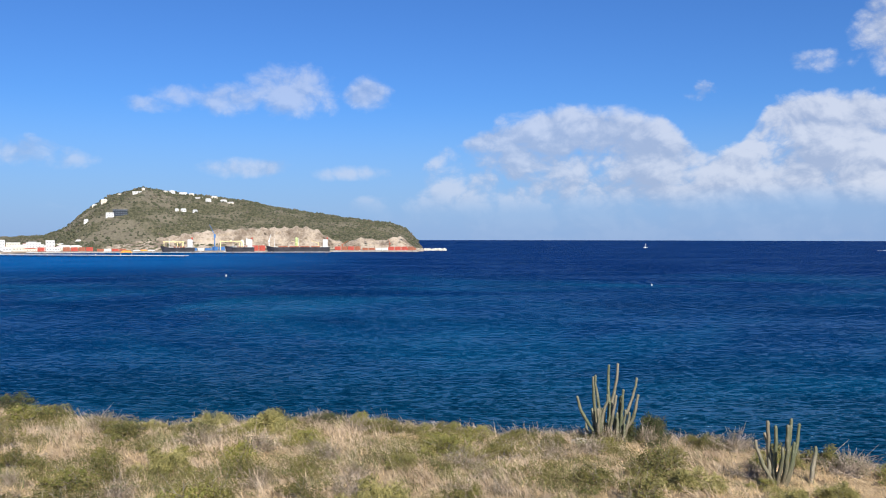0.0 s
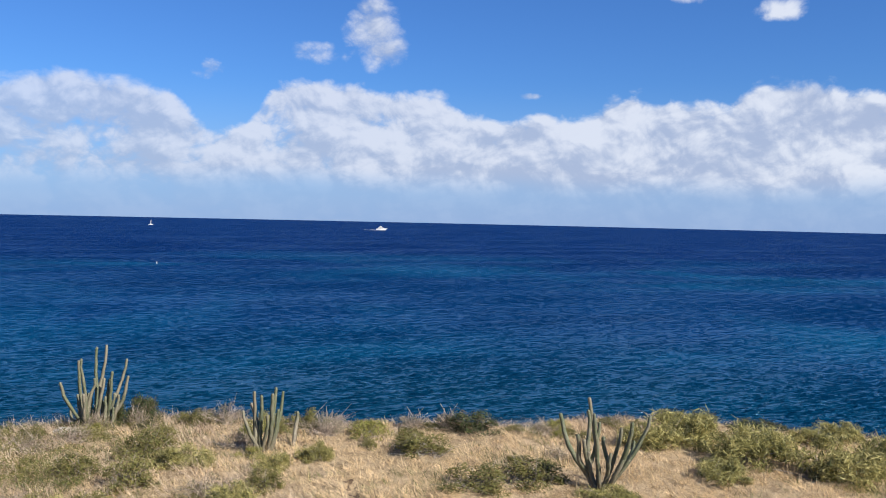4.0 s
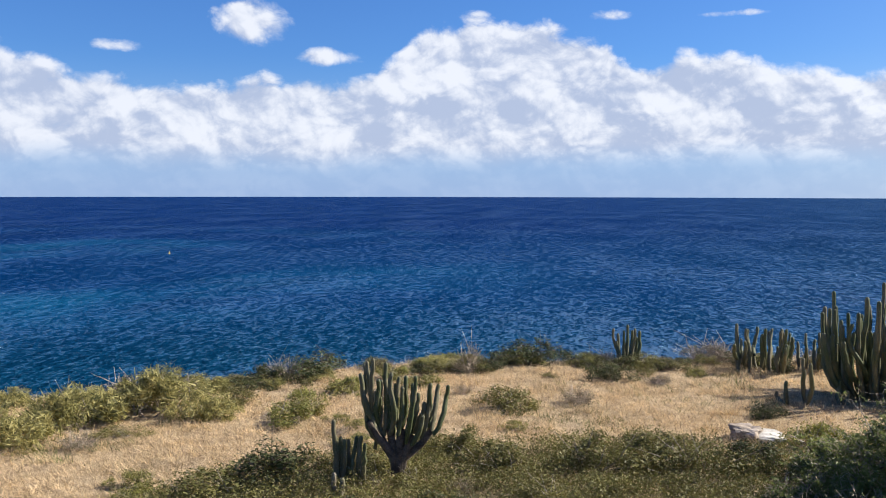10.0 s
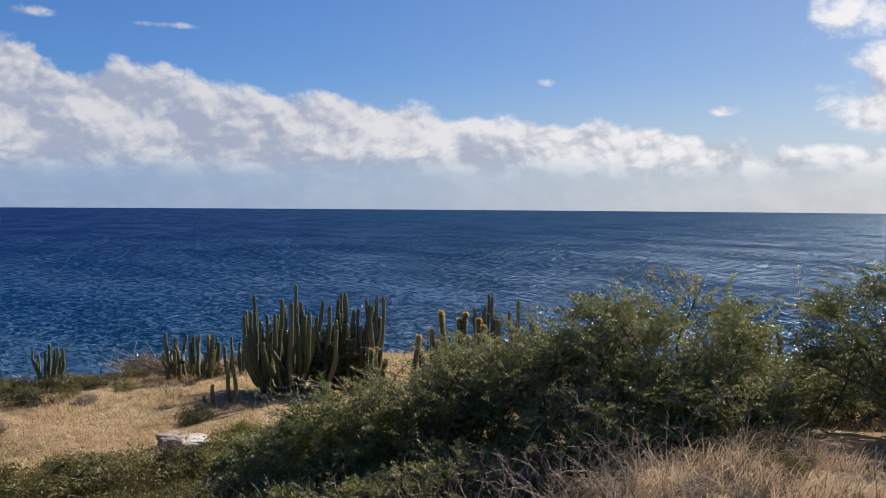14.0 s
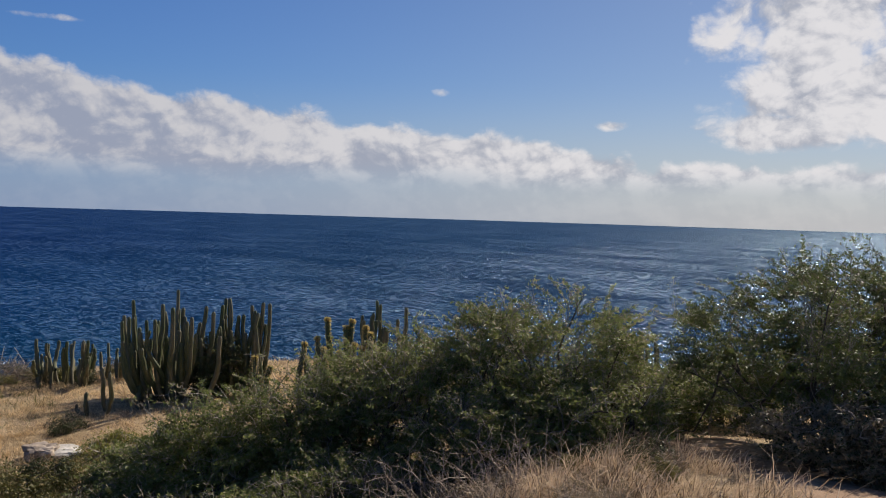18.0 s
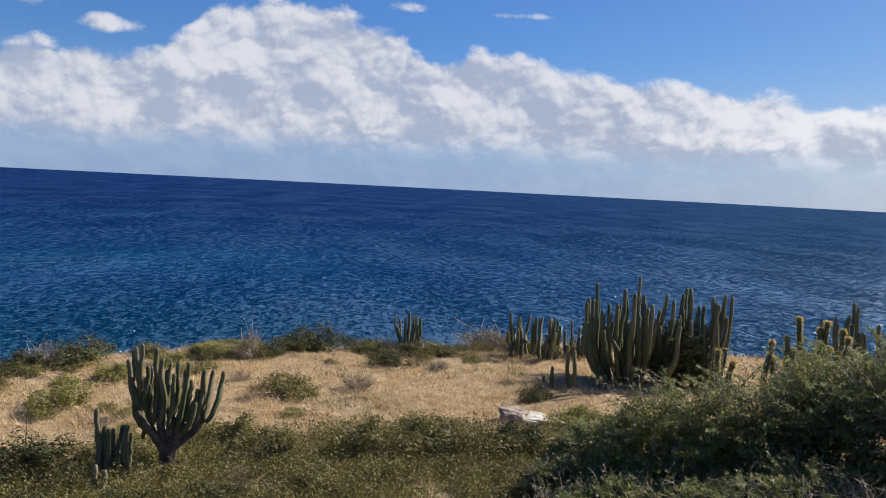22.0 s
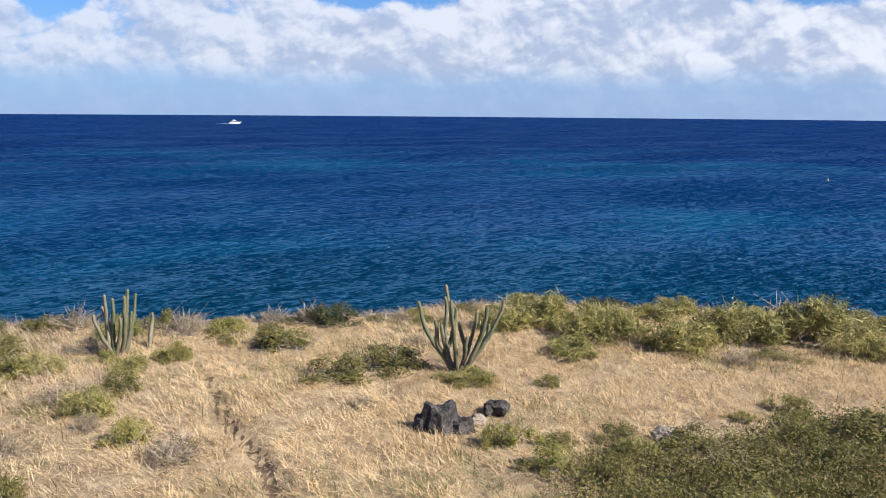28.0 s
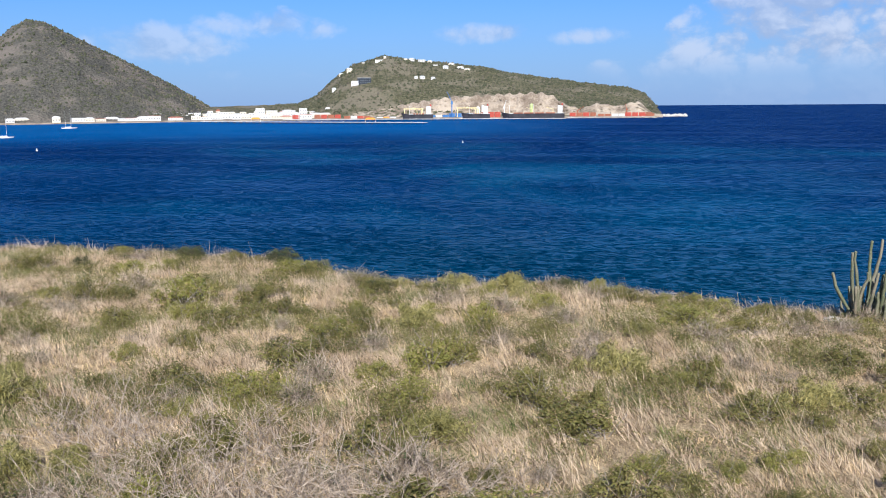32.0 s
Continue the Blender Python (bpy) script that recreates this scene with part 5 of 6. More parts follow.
def cactus(label, az, d, stems, r, skin=None, wool=None, hair=0.013, per=110, lean=0.5, trunk=None, seed=1, depth=0.35, lift=0.0):
    """stems: rows of foot x, foot height, tip x, tip height, in metres across and above the cactus's foot."""
    rng = np.random.RandomState(seed)
    t = thing("columnar_cactus", Matrix.Translation(at(az, d, lift)) @ Matrix.Rotation(-radians(az), 4, "Z"), label, "cactus", "cacti on the headland")
    if trunk:
        for x, z, w in trunk:
            y = rng.uniform(-0.1, 0.1)
            V, F = tubes([(np.array([[0, 0, -0.1], [x * 0.15, y * 0.3, z * 0.45], [x * 0.7, y, z * 0.75], [x, y, z]]), np.array([w * 1.2, w, w * 0.8, w * 0.7]))], 8)
            part("limb", smooth(raw_mesh("limb", V, F)), BARK, t, "woody grey-brown limb")
    for fx, fz, tx, tz in stems:
        y0 = rng.uniform(-depth, depth) * 0.4
        y1 = y0 + rng.uniform(-depth, depth)
        V, F, crest, core = column(rng, (fx, y0, fz - 0.03), (tx, y1, tz), r * rng.uniform(0.88, 1.1), lean=lean)
        s = part("stem", smooth(raw_mesh("stem", V, F)), skin or CACTUS, t)
        V, F = spines(rng, crest, core, hair, per, hair * 0.12)
        tagged(part("spine_fuzz", raw_mesh("spine_fuzz", V, F), wool or SPINE, s, "fine pale spines along the ribs"), kind="stuff")
    return t


def scaled(k, rows):
    return [tuple(v * k for v in r) for r in rows]


# the tall group on the brink
bush("dry", 10.4, 20.7, 0.9, 0.45)
bush("dark", 11.6, 21.0, 0.9, 0.62)
bush("dry", 12.9, 20.8, 0.9, 0.5)
bush("dark", 10.0, 21.0, 0.8, 0.42)
bush("dry", 19.2, 18.7, 1.2, 0.42)
bush("dark", 13.3, 21.2, 1.0, 0.85)
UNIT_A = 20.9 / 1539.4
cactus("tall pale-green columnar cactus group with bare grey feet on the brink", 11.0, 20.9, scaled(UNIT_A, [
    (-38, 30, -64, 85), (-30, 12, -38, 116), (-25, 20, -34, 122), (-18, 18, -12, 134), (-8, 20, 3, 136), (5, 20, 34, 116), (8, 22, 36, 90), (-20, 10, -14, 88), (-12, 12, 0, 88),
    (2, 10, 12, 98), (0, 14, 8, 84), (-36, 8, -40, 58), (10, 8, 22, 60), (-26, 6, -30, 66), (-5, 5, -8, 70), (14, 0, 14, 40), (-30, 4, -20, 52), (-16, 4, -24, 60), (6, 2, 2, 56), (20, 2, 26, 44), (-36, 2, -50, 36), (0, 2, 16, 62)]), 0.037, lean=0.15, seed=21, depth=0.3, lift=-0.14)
UNIT_B = 18.1 / 1539.4
cactus("small pale-green cactus clump in bleached grass", 20.4, 18.1, scaled(UNIT_B, [
    (4, 0, -30, 72), (-8, 4, -12, 105), (-4, 4, -16, 82), (0, 2, 0, 98), (4, 2, 10, 66), (8, 2, 18, 102), (12, 2, 24, 104), (16, 0, 36, 96), (12, 0, 28, 70), (-12, 6, -10, 60)]), 0.040, lean=0.15, seed=22)
cactus("single leaning cactus stem in bleached grass", 22.4, 18.6, [(0, 0, 0.08, 0.62)], 0.042, seed=23)
UNIT_C = 16.1 / 1539.4
cactus("spreading pale-green cactus with stems fanned out from one foot", 42.0, 16.1, scaled(UNIT_C, [
    (-4, 8, -69, 118), (-2, 10, -21, 148), (0, 8, -12, 132), (-6, 6, -22, 128), (-14, 20, -38, 92), (-20, 36, -3, 108), (-6, 4, -28, 86), (6, 6, 33, 106), (10, 6, 50, 120), (14, 8, 80, 124), (12, 4, 42, 80),
    (4, 6, 16, 66), (-8, 0, -20, 60), (16, 4, 56, 76), (2, 0, 4, 86)]), 0.041, lean=0.2, seed=24, depth=0.25)
UNIT_D = 14.6 / 1539.4
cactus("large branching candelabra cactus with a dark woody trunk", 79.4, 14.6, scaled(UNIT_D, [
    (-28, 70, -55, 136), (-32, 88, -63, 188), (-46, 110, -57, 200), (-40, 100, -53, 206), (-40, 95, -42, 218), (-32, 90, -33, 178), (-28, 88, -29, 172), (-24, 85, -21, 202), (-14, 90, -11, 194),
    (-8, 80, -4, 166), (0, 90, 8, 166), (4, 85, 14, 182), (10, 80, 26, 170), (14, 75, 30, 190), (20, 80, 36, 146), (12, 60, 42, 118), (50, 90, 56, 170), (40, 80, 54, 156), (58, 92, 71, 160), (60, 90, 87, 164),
    (-40, 60, -30, 146), (-20, 90, -15, 150), (2, 92, 2, 178), (-30, 92, -38, 150), (30, 88, 46, 136)]), 0.043, SHADED_CACTUS, lean=0.3, trunk=scaled(UNIT_D, [(-35, 90, 9), (-14, 95, 9), (6, 95, 10), (24, 85, 9), (58, 92, 8), (-50, 112, 7)]), seed=25)
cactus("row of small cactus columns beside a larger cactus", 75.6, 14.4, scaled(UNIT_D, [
    (-4, 0, -8, 112), (2, 0, 2, 66), (5, 0, 4, 80), (10, 0, 10, 78), (18, 0, 17, 72), (28, 0, 31, 78), (34, 0, 38, 80), (42, 0, 44, 78), (14, 0, 15, 30)]), 0.042, SHADED_CACTUS, seed=26, depth=0.3, lean=0.05)
cactus("pair of young cactus columns among dry litter", 75.4, 13.7, [(0, 0, -0.02, 0.36), (0.12, 0, 0.11, 0.30)], 0.042, seed=27)
UNIT_E = 24.7 / 1539.4
cactus("lone small cactus clump on the cliff edge", 94.05, 24.7, scaled(UNIT_E, [
    (-6, 2, -22, 60), (-3, 4, -14, 52), (-2, 2, -4, 56), (0, 2, 2, 66), (4, 2, 10, 58), (6, 4, 14, 62), (8, 2, 22, 58), (4, 0, 18, 44), (-4, 0, -16, 40)]), 0.046, SHADED_CACTUS, seed=28, lean=0.5)
cactus("thin forked cactus with dead crown twigs", 104.7, 21.3, [(0, 0, -0.09, 1.02), (0, 0.1, 0.06, 0.98)], 0.055, SHADED_CACTUS, seed=29)
cactus("low cactus with one upright and one leaning stem", 103.6, 21.2, [(0, 0, -0.02, 0.50), (0, 0, -0.22, 0.18)], 0.05, SHADED_CACTUS, seed=30)
cactus("short cactus columns in the grass", 106.6, 21.8, [(0, 0, -0.04, 0.42), (0.12, 0, 0.13, 0.25)], 0.06, SHADED_CACTUS, seed=31)


def thicket(label, az, d, n, spread, low, high, r, seed, lean=0.6, foot=0.3, skin=None, depth=0.7, wool=None, per=110, hair=0.014):
    """A dense stand of columns, from the shortest outside to the tallest within."""
    rng = np.random.RandomState(seed)
    rows = []
    for i in range(n):
        u = rng.uniform(-1, 1)
        f = u * spread * foot
        rows.append((f, 0.0 if rng.rand() < 0.6 else rng.uniform(0.1, 0.5), u * spread, rng.uniform(low, high) * (1 - 0.25 * rng.rand())))
    return cactus(label, az, d, rows, r, skin or SHADED_CACTUS, wool, hair, per, lean, seed=seed + 50, depth=depth)


thicket("great dense clump of tall dark columnar cacti", 108.6, 22.7, 58, 1.25, 1.4, 2.65, 0.060, 60, depth=0.9, foot=0.5)
thicket("clump of tall dark columnar cacti beside a bush", 112.9, 23.0, 20, 0.6, 1.9, 2.8, 0.060, 61, depth=0.5, foot=0.5)
thicket("stand of dark columnar cacti near the brink", 102.3, 25.0, 22, 0.75, 0.7, 1.4, 0.052, 62, lean=0.2, foot=0.9)
thicket("stand of thin grey columnar cacti near the brink", 105.3, 25.5, 18, 0.7, 0.6, 1.2, 0.046, 63, lean=0.2, foot=0.9)
thicket("stand of dark columnar cacti behind the shrubs", 121.2, 22.5, 18, 0.7, 1.8, 2.5, 0.055, 64, lean=0.1, foot=0.9)
thicket("stand of thin cacti far behind the shrubs", 139.0, 24.0, 9, 0.7, 1.4, 1.9, 0.052, 65, lean=0.1, foot=0.9)
UNIT_H = 17.0 / 1539.4
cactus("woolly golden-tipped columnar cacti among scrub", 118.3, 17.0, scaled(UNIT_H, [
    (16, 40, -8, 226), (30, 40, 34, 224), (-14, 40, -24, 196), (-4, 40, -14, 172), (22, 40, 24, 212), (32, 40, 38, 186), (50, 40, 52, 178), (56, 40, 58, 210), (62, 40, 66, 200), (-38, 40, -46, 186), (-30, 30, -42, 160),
    (10, 30, 12, 168)]), 0.060, SHADED_CACTUS, GOLD_SPINE, 0.045, 950, 0.05, seed=32, depth=0.25)
cactus("pair of woolly golden cactus columns among scrub", 114.0, 17.0, scaled(UNIT_H, [(-4, 20, -12, 172), (16, 10, 12, 152), (-66, 0, -72, 100)]), 0.060, SHADED_CACTUS, GOLD_SPINE, 0.045, 950, 0.05, seed=33, depth=0.15)


# ---- taller scrub ----
def acacia(az, d, w, h, seed, label, tall_twigs=0.12, leafy=1.0, mat=None):
    """Thorny scrub: crooked limbs that fork and spread, with fine feathery leaflets in layered sprays."""
    rng = np.random.RandomState(seed)
    t = thing("acacia_shrub", Matrix.Translation(at(az, d)) @ Matrix.Rotation(-radians(az), 4, "Z"), label, "shrub", "tall scrub on the headland")
    limbs, twigs, ends = [], [], []

    def grow(p, dirn, length, r, level):
        n = 4
        pts, rad = [p], [r]
        for i in range(n):
            dirn = dirn + rng.normal(size=3) * 0.22
            dirn[2] += 0.05
            dirn /= np.linalg.norm(dirn)
            p = p + dirn * length / n
            p[2] = max(p[2], 0.08)
            pts.append(p)
            rad.append(r * (1 - 0.14 * (i + 1)))
        (limbs if level < 2 else twigs).append((np.array(pts), np.array(rad)))
        if level >= 3:
            ends.append((pts[1], pts[-1]))
            return
        for i in range(4 if level < 2 else 3):
            q = pts[rng.randint(1, n + 1)]
            nd = dirn * 0.5 + rng.normal(size=3) * 0.75 + np.array([0, 0, 0.25 if level else 0.1])
            grow(q, nd / np.linalg.norm(nd), length * rng.uniform(0.5, 0.75), r * 0.55, level + 1)

    stems = 7
    for i in range(stems):
        a = 2 * np.pi * i / stems + rng.uniform(-0.3, 0.3)
        dirn = np.array([np.cos(a) * 0.8, np.sin(a) * 0.8, rng.uniform(0.45, 1.0)])
        grow(np.array([0.12 * np.cos(a), 0.12 * np.sin(a), 0.0]), dirn / np.linalg.norm(dirn), 0.55, 0.035, 0)
    P = np.concatenate([q for q, _ in limbs + twigs])
    lo, hi = np.percentile(P, 2, axis=0), np.percentile(P, 99.6, axis=0)
    k = np.array([w / (hi[0] - lo[0]), w * 0.8 / (hi[1] - lo[1]), h * 1.02 / hi[2]])
    off = np.array([-(lo[0] + hi[0]) / 2, -(lo[1] + hi[1]) / 2, 0]) * 0.5

    def fix(q):
        q = (q + off * np.clip(q[..., 2:3] * 3, 0, 1)) * k
        over = np.maximum(q[..., 2] - 0.92 * h, 0)
        return np.concatenate([q[..., :2], (q[..., 2] - 0.75 * over)[..., None]], -1)

    V, F = tubes([(fix(q), r * 1.0) for q, r in limbs], 5)
    part("branchwork", smooth(raw_mesh("branchwork", V, F)), BARK, t, "crooked dark branching limbs")
    V, F = tubes([(fix(q), np.maximum(r * 0.8, 0.003)) for q, r in twigs], 3)
    tagged(part("twig_tangle", raw_mesh("twig_tangle", V, F), DARK_TWIG, t, "bare thorny twigs"), kind="stuff")
    # leaflets: in flat sprays round the twig ends, and in lobes that fill the crown
    C = []
    per = int(16 * leafy)
    for a, b in ends:
        if rng.rand() < 0.75:
            u = rng.uniform(0, 1.0, per)[:, None]
            C.append(fix(a + (b - a) * u) + rng.normal(size=(per, 3)) * [0.06, 0.06, 0.03])
    m = int(46 * max(1.0, w / 3))
    th, q = rng.uniform(0, 2 * np.pi, m), np.sqrt(rng.uniform(0, 1, m))
    dome = np.sqrt(1 - 0.66 * q ** 2)
    L = np.stack([q * np.cos(th) * w * 0.46, q * np.sin(th) * w * 0.38, h * 0.88 * dome * rng.uniform(0.25, 1.0, m)], 1)
    fans, each = int(12 * leafy) + 1, 36
    for c in L:
        grown = rng.uniform(0.7, 1.25) * min(1.0, h / 1.6)
        for f in range(fans):
            way = rng.normal(size=3) * [1, 1, 0.35] + np.array([c[0] / w, c[1] / w, 0.30])
            way /= np.linalg.norm(way)
            side = np.cross(way, [0, 0, 1.0])
            root = c + rng.normal(size=3) * [0.12, 0.12, 0.06] * grown
            u = rng.uniform(0.03, 0.48, each)[:, None] * grown
            C.append(root + way * u + side * rng.normal(size=(each, 1)) * 0.042 + rng.normal(size=(each, 3)) * 0.012)
    # plumes: arching shoots that break the outline, with leaflets on both sides
    shoots = []
    for i in range(int(34 * w / 2.5 * min(1.0, h / 1.5))):
        th, q = rng.uniform(0, 2 * np.pi), np.sqrt(rng.rand())
        root = np.array([q * np.cos(th) * w * 0.44, q * np.sin(th) * w * 0.36, h * 0.80 * math.sqrt(1 - 0.62 * q * q)])
        way = np.array([np.cos(th) * (0.3 + q), np.sin(th) * (0.3 + q), rng.uniform(0.35, 1.1)]) + rng.normal(size=3) * 0.25
        way /= np.linalg.norm(way)
        long = rng.uniform(0.35, 0.75) * min(1.0, h / 2.0)
        u = np.linspace(0, 1, 5)[:, None]
        line = root + way * long * u + np.array([way[0], way[1], -0.5]) * 0.25 * long * u ** 2
        shoots.append((line, np.linspace(0.009, 0.002, 5)))
        if rng.rand() < 0.85:
            v = rng.uniform(0.1, 1.0, 70)[:, None]
            side = np.cross(way, [0, 0, 1.0])
            C.append(root + way * long * v + np.array([way[0], way[1], -0.5]) * 0.25 * long * v ** 2 + side * rng.normal(size=(70, 1)) * 0.05 + rng.normal(size=(70, 3)) * 0.012)
    V, F = tubes(shoots, 3)
    tagged(part("shoot", raw_mesh("shoot", V, F), DARK_TWIG, t, "arching thorny shoots"), kind="stuff")
    C = np.concatenate(C)
    C[:, 2] = np.maximum(C[:, 2], 0.05)
    V, F = leaves(rng, C, 0.058, 0.40, 0.8)
    tagged(part("crown", raw_mesh("crown", V, F), mat or ACACIA, t), kind="stuff")
    return t


SCRUB = "dense thorny green acacia scrub with grey twigs"
for i, (a, d, w, h) in enumerate([(107.0, 15.8, 1.7, 0.8), (110.3, 14.6, 2.2, 1.5), (113.8, 14.4, 2.6, 2.05), (117.6, 14.8, 2.8, 2.25), (121.6, 14.8, 2.8, 2.35), (125.6, 14.9, 2.8, 2.5), (129.6, 14.6, 3.0, 2.65),
                                  (133.6, 14.8, 2.9, 2.75), (137.4, 16.2, 2.2, 1.45), (140.0, 18.0, 2.4, 1.35), (143.0, 19.0, 2.4, 1.5)]):
    acacia(a, d, w, h, 300 + i, SCRUB)
acacia(148.4, 15.6, 4.5, 3.55, 320, "broad dark-green acacia tree beside a dirt path", leafy=2.0, mat=TREE_LEAF)
acacia(153.8, 16.2, 4.8, 3.8, 321, "broad dark-green acacia tree beside a dirt path", leafy=2.0, mat=TREE_LEAF)
acacia(160.0, 15.5, 4.4, 3.5, 322, "broad dark-green acacia tree beside a dirt path", leafy=2.0, mat=TREE_LEAF)
for i, (a, d, w, h) in enumerate([(116, 12.4, 2.2, 0.9), (120, 12.6, 2.4, 1.0), (112.5, 12.6, 2.0, 0.8), (149, 13.4, 2.2, 1.0), (153, 13.0, 2.0, 1.1), (109.5, 12.6, 2.0, 0.8), (106, 13.6, 1.8, 0.7), (128.8, 13.1, 2.3, 1.2), (132.2, 13.4, 2.3, 1.3), (135.6, 13.9, 2.0, 1.1)]):
    acacia(a, d, w, h, 340 + i, "low half-bare thorny scrub with grey twigs", leafy=0.5, mat=DRY_LEAF if 2 < i < 5 else ACACIA)
acacia(111.3, 22.9, 1.1, 1.6, 350, "dark leafy bush among tall cacti", leafy=1.0, mat=DARK_LEAF)


def dead_brush(az, d, w, h, seed):
    """A leafless tangle of grey thorny twigs."""
    rng = np.random.RandomState(seed)
    t = thing("dead_thorn_bush", Matrix.Translation(at(az, d)), "leafless tangle of bleached thorny twigs", "bush", "dead thorn bushes")
    paths = []
    for i in range(46):
        a = rng.uniform(0, 2 * np.pi)
        p = np.array([rng.uniform(-0.45, 0.45) * w, rng.uniform(-0.3, 0.3) * w, 0.0])
        dirn = np.array([np.cos(a), np.sin(a), rng.uniform(0.3, 1.4)])
        dirn /= np.linalg.norm(dirn)
        pts = [p]
        for s in range(5):
            dirn = dirn + rng.normal(size=3) * 0.28
            dirn /= np.linalg.norm(dirn)
            p = p + dirn * h * 0.26
            p[2] = max(p[2], 0.02)
            pts.append(p)
            if s > 0:
                e = dirn + rng.normal(size=3) * 0.7
                e /= np.linalg.norm(e)
                paths.append((np.array([p, p + e * h * 0.16, p + e * h * 0.3 + rng.normal(size=3) * 0.03]), np.array([0.004, 0.003, 0.0015])))
        paths.append((np.array(pts), np.linspace(0.009, 0.0025, 6) * rng.uniform(0.5, 1.25)))
    V, F = tubes(paths, 3)
    tagged(part("twig_tangle", raw_mesh("twig_tangle", V, F), TWIG, t), kind="stuff")


for i, (a, d, w, h) in enumerate([(-36, 10.6, 1.6, 0.8), (-31, 10.4, 1.8, 0.9), (-26.5, 10.3, 1.8, 0.9), (-22, 10.2, 1.7, 0.8), (-34, 12.0, 1.6, 0.8), (-28, 12.2, 1.5, 0.7), (-18, 10.6, 1.4, 0.7), (-38, 13.4, 1.5, 0.8), (-12, 10.2, 1.3, 0.6),
                                  (109, 13.2, 1.4, 0.7), (107, 12.4, 1.5, 0.6), (104, 12.6, 1.3, 0.5), (124, 12.6, 1.2, 0.6), (113, 11.9, 1.5, 0.8), (118, 11.5, 1.5, 0.8), (122.5, 11.3, 1.4, 0.7), (127, 11.2, 1.4, 0.7), (131, 11.3, 1.3, 0.6)]):
    dead_brush(a, d, w, h, 400 + i)


# ---- stones and stumps ----
def lump(name, az, d, sx, sy, sz, mat, label, category, seed, sink=0.1, rough=0.16, turn=0.0):
    rng = np.random.RandomState(seed)
    bm = bmesh.new()
    bmesh.ops.create_icosphere(bm, subdivisions=4, radius=1.0)
    off = Vector(rng.uniform(-50, 50, 3))
    for v in bm.verts:
        c = v.co.copy()
        k = 1 + rough * noise.noise(c * 1.3 + off) * 2.2 + rough * 0.8 * noise.noise(c * 3.5 + off) + rough * 0.4 * noise.noise(c * 9 + off)
        # broken facets
        q = Vector([math.copysign(abs(a) ** 0.72, a) for a in c]) * k
        v.co = Vector((q.x * sx, q.y * sy, q.z * sz))
    me = bpy.data.meshes.new(name)
    bm.to_mesh(me)
    bm.free()
    ob = new(name, dress(me, mat))
    ob.matrix_world = Matrix.Translation(at(az, d, sz * (1 - sink) * 0.8)) @ Matrix.Rotation(-radians(az) + turn, 4, "Z")
    return tagged(ob, label, category)


def stump():
    t = thing("tree_stump", Matrix.Translation(at(41.1, 13.1)) @ Matrix.Rotation(-radians(41.1), 4, "Z"), "charred black broken tree stump in dry grass", "stump")
    rng = np.random.RandomState(77)
    for name, x, w, h, s in (("trunk", -0.06, 0.30, 0.44, 1), ("root", 0.26, 0.22, 0.24, 2), ("root", -0.30, 0.16, 0.26, 3)):
        n, m = 26, 9
        V = []
        for j in range(m):
            z = h * j / (m - 1)
            for i in range(n):
                a = 2 * np.pi * i / n
                flute = 1 + 0.10 * np.sin(4 * a + s) + 0.07 * np.sin(9 * a + 2 * s)
                r = w * flute * (1.0 - 0.30 * (z / h)) * (1 + 0.035 * rng.normal())
                zz = z * (1 + 0.14 * np.sin(2 * a + s) * (j / (m - 1))) + (0.018 * rng.normal() if j == m - 1 else 0)
                V.append((x + r * np.cos(a), 0.8 * r * np.sin(a), zz - 0.04))
        V.append((x, 0, h * 0.85))
        F = [(j * n + i, j * n + (i + 1) % n, (j + 1) * n + (i + 1) % n, (j + 1) * n + i) for j in range(m - 1) for i in range(n)]
        me = bpy.data.meshes.new(name)
        me.from_pydata(V, [], F + [((m - 1) * n + i, (m - 1) * n + (i + 1) % n, n * m) for i in range(n)])
        part(name, me, STUMP, t)


stump()
lump("burnt_log", 44.6, 13.9, 0.17, 0.15, 0.14, STUMP, "charred black log stub in dry grass", "log", 81, rough=0.25)
lump("rock", 43.4, 13.4, 0.12, 0.10, 0.08, BROWN_STONE, "small brown stone in dry grass", "rock", 82)
lump("boulder", 102.3, 18.1, 0.38, 0.30, 0.12, STONE, "flat-topped pale sunlit boulder in the grass", "rock", 83, rough=0.1)
lump("rock", 101.2, 18.0, 0.30, 0.30, 0.18, BROWN_STONE, "dark stone beside a pale boulder", "rock", 84)
lump("rock", 55.5, 13.2, 0.18, 0.14, 0.12, BROWN_STONE, "brown stone in green weeds", "rock", 85)
lump("rock", 8.9, 20.7, 0.22, 0.10, 0.06, STONE, "white weathered stone beside the cactus group", "rock", 86)


# ---- paths ----
RUT_SOIL = plain("rut_soil", (0.055, 0.036, 0.023), (0.17, 0.115, 0.07), 3.0, 0.95, 30.0, 0.6, 0.03)


def rut():
    """The narrow rut that feet have worn through the turf."""
    ys = np.linspace(8.2, 14.6, 120)
    rng = np.random.RandomState(36)
    V, m = [], 5
    for y in ys:
        w = 0.10 + 0.05 * rng.rand()
        for j in range(m):
            x = float(path_x(y)) + w * (2 * j / (m - 1) - 1) + 0.012 * rng.normal()
            V.append((x, y, float(land(x, y)) + 0.008 + 0.012 * rng.rand() - (0.02 if j in (0, m - 1) else 0)))
    F = [(i * m + j, i * m + j + 1, (i + 1) * m + j + 1, (i + 1) * m + j) for i in range(len(ys) - 1) for j in range(m - 1)]
    tagged(new("footpath_rut", dress(raw_mesh("footpath_rut", V, F), RUT_SOIL)), "narrow dark rut of a footpath through dry grass", "path", kind="structure")


rut()

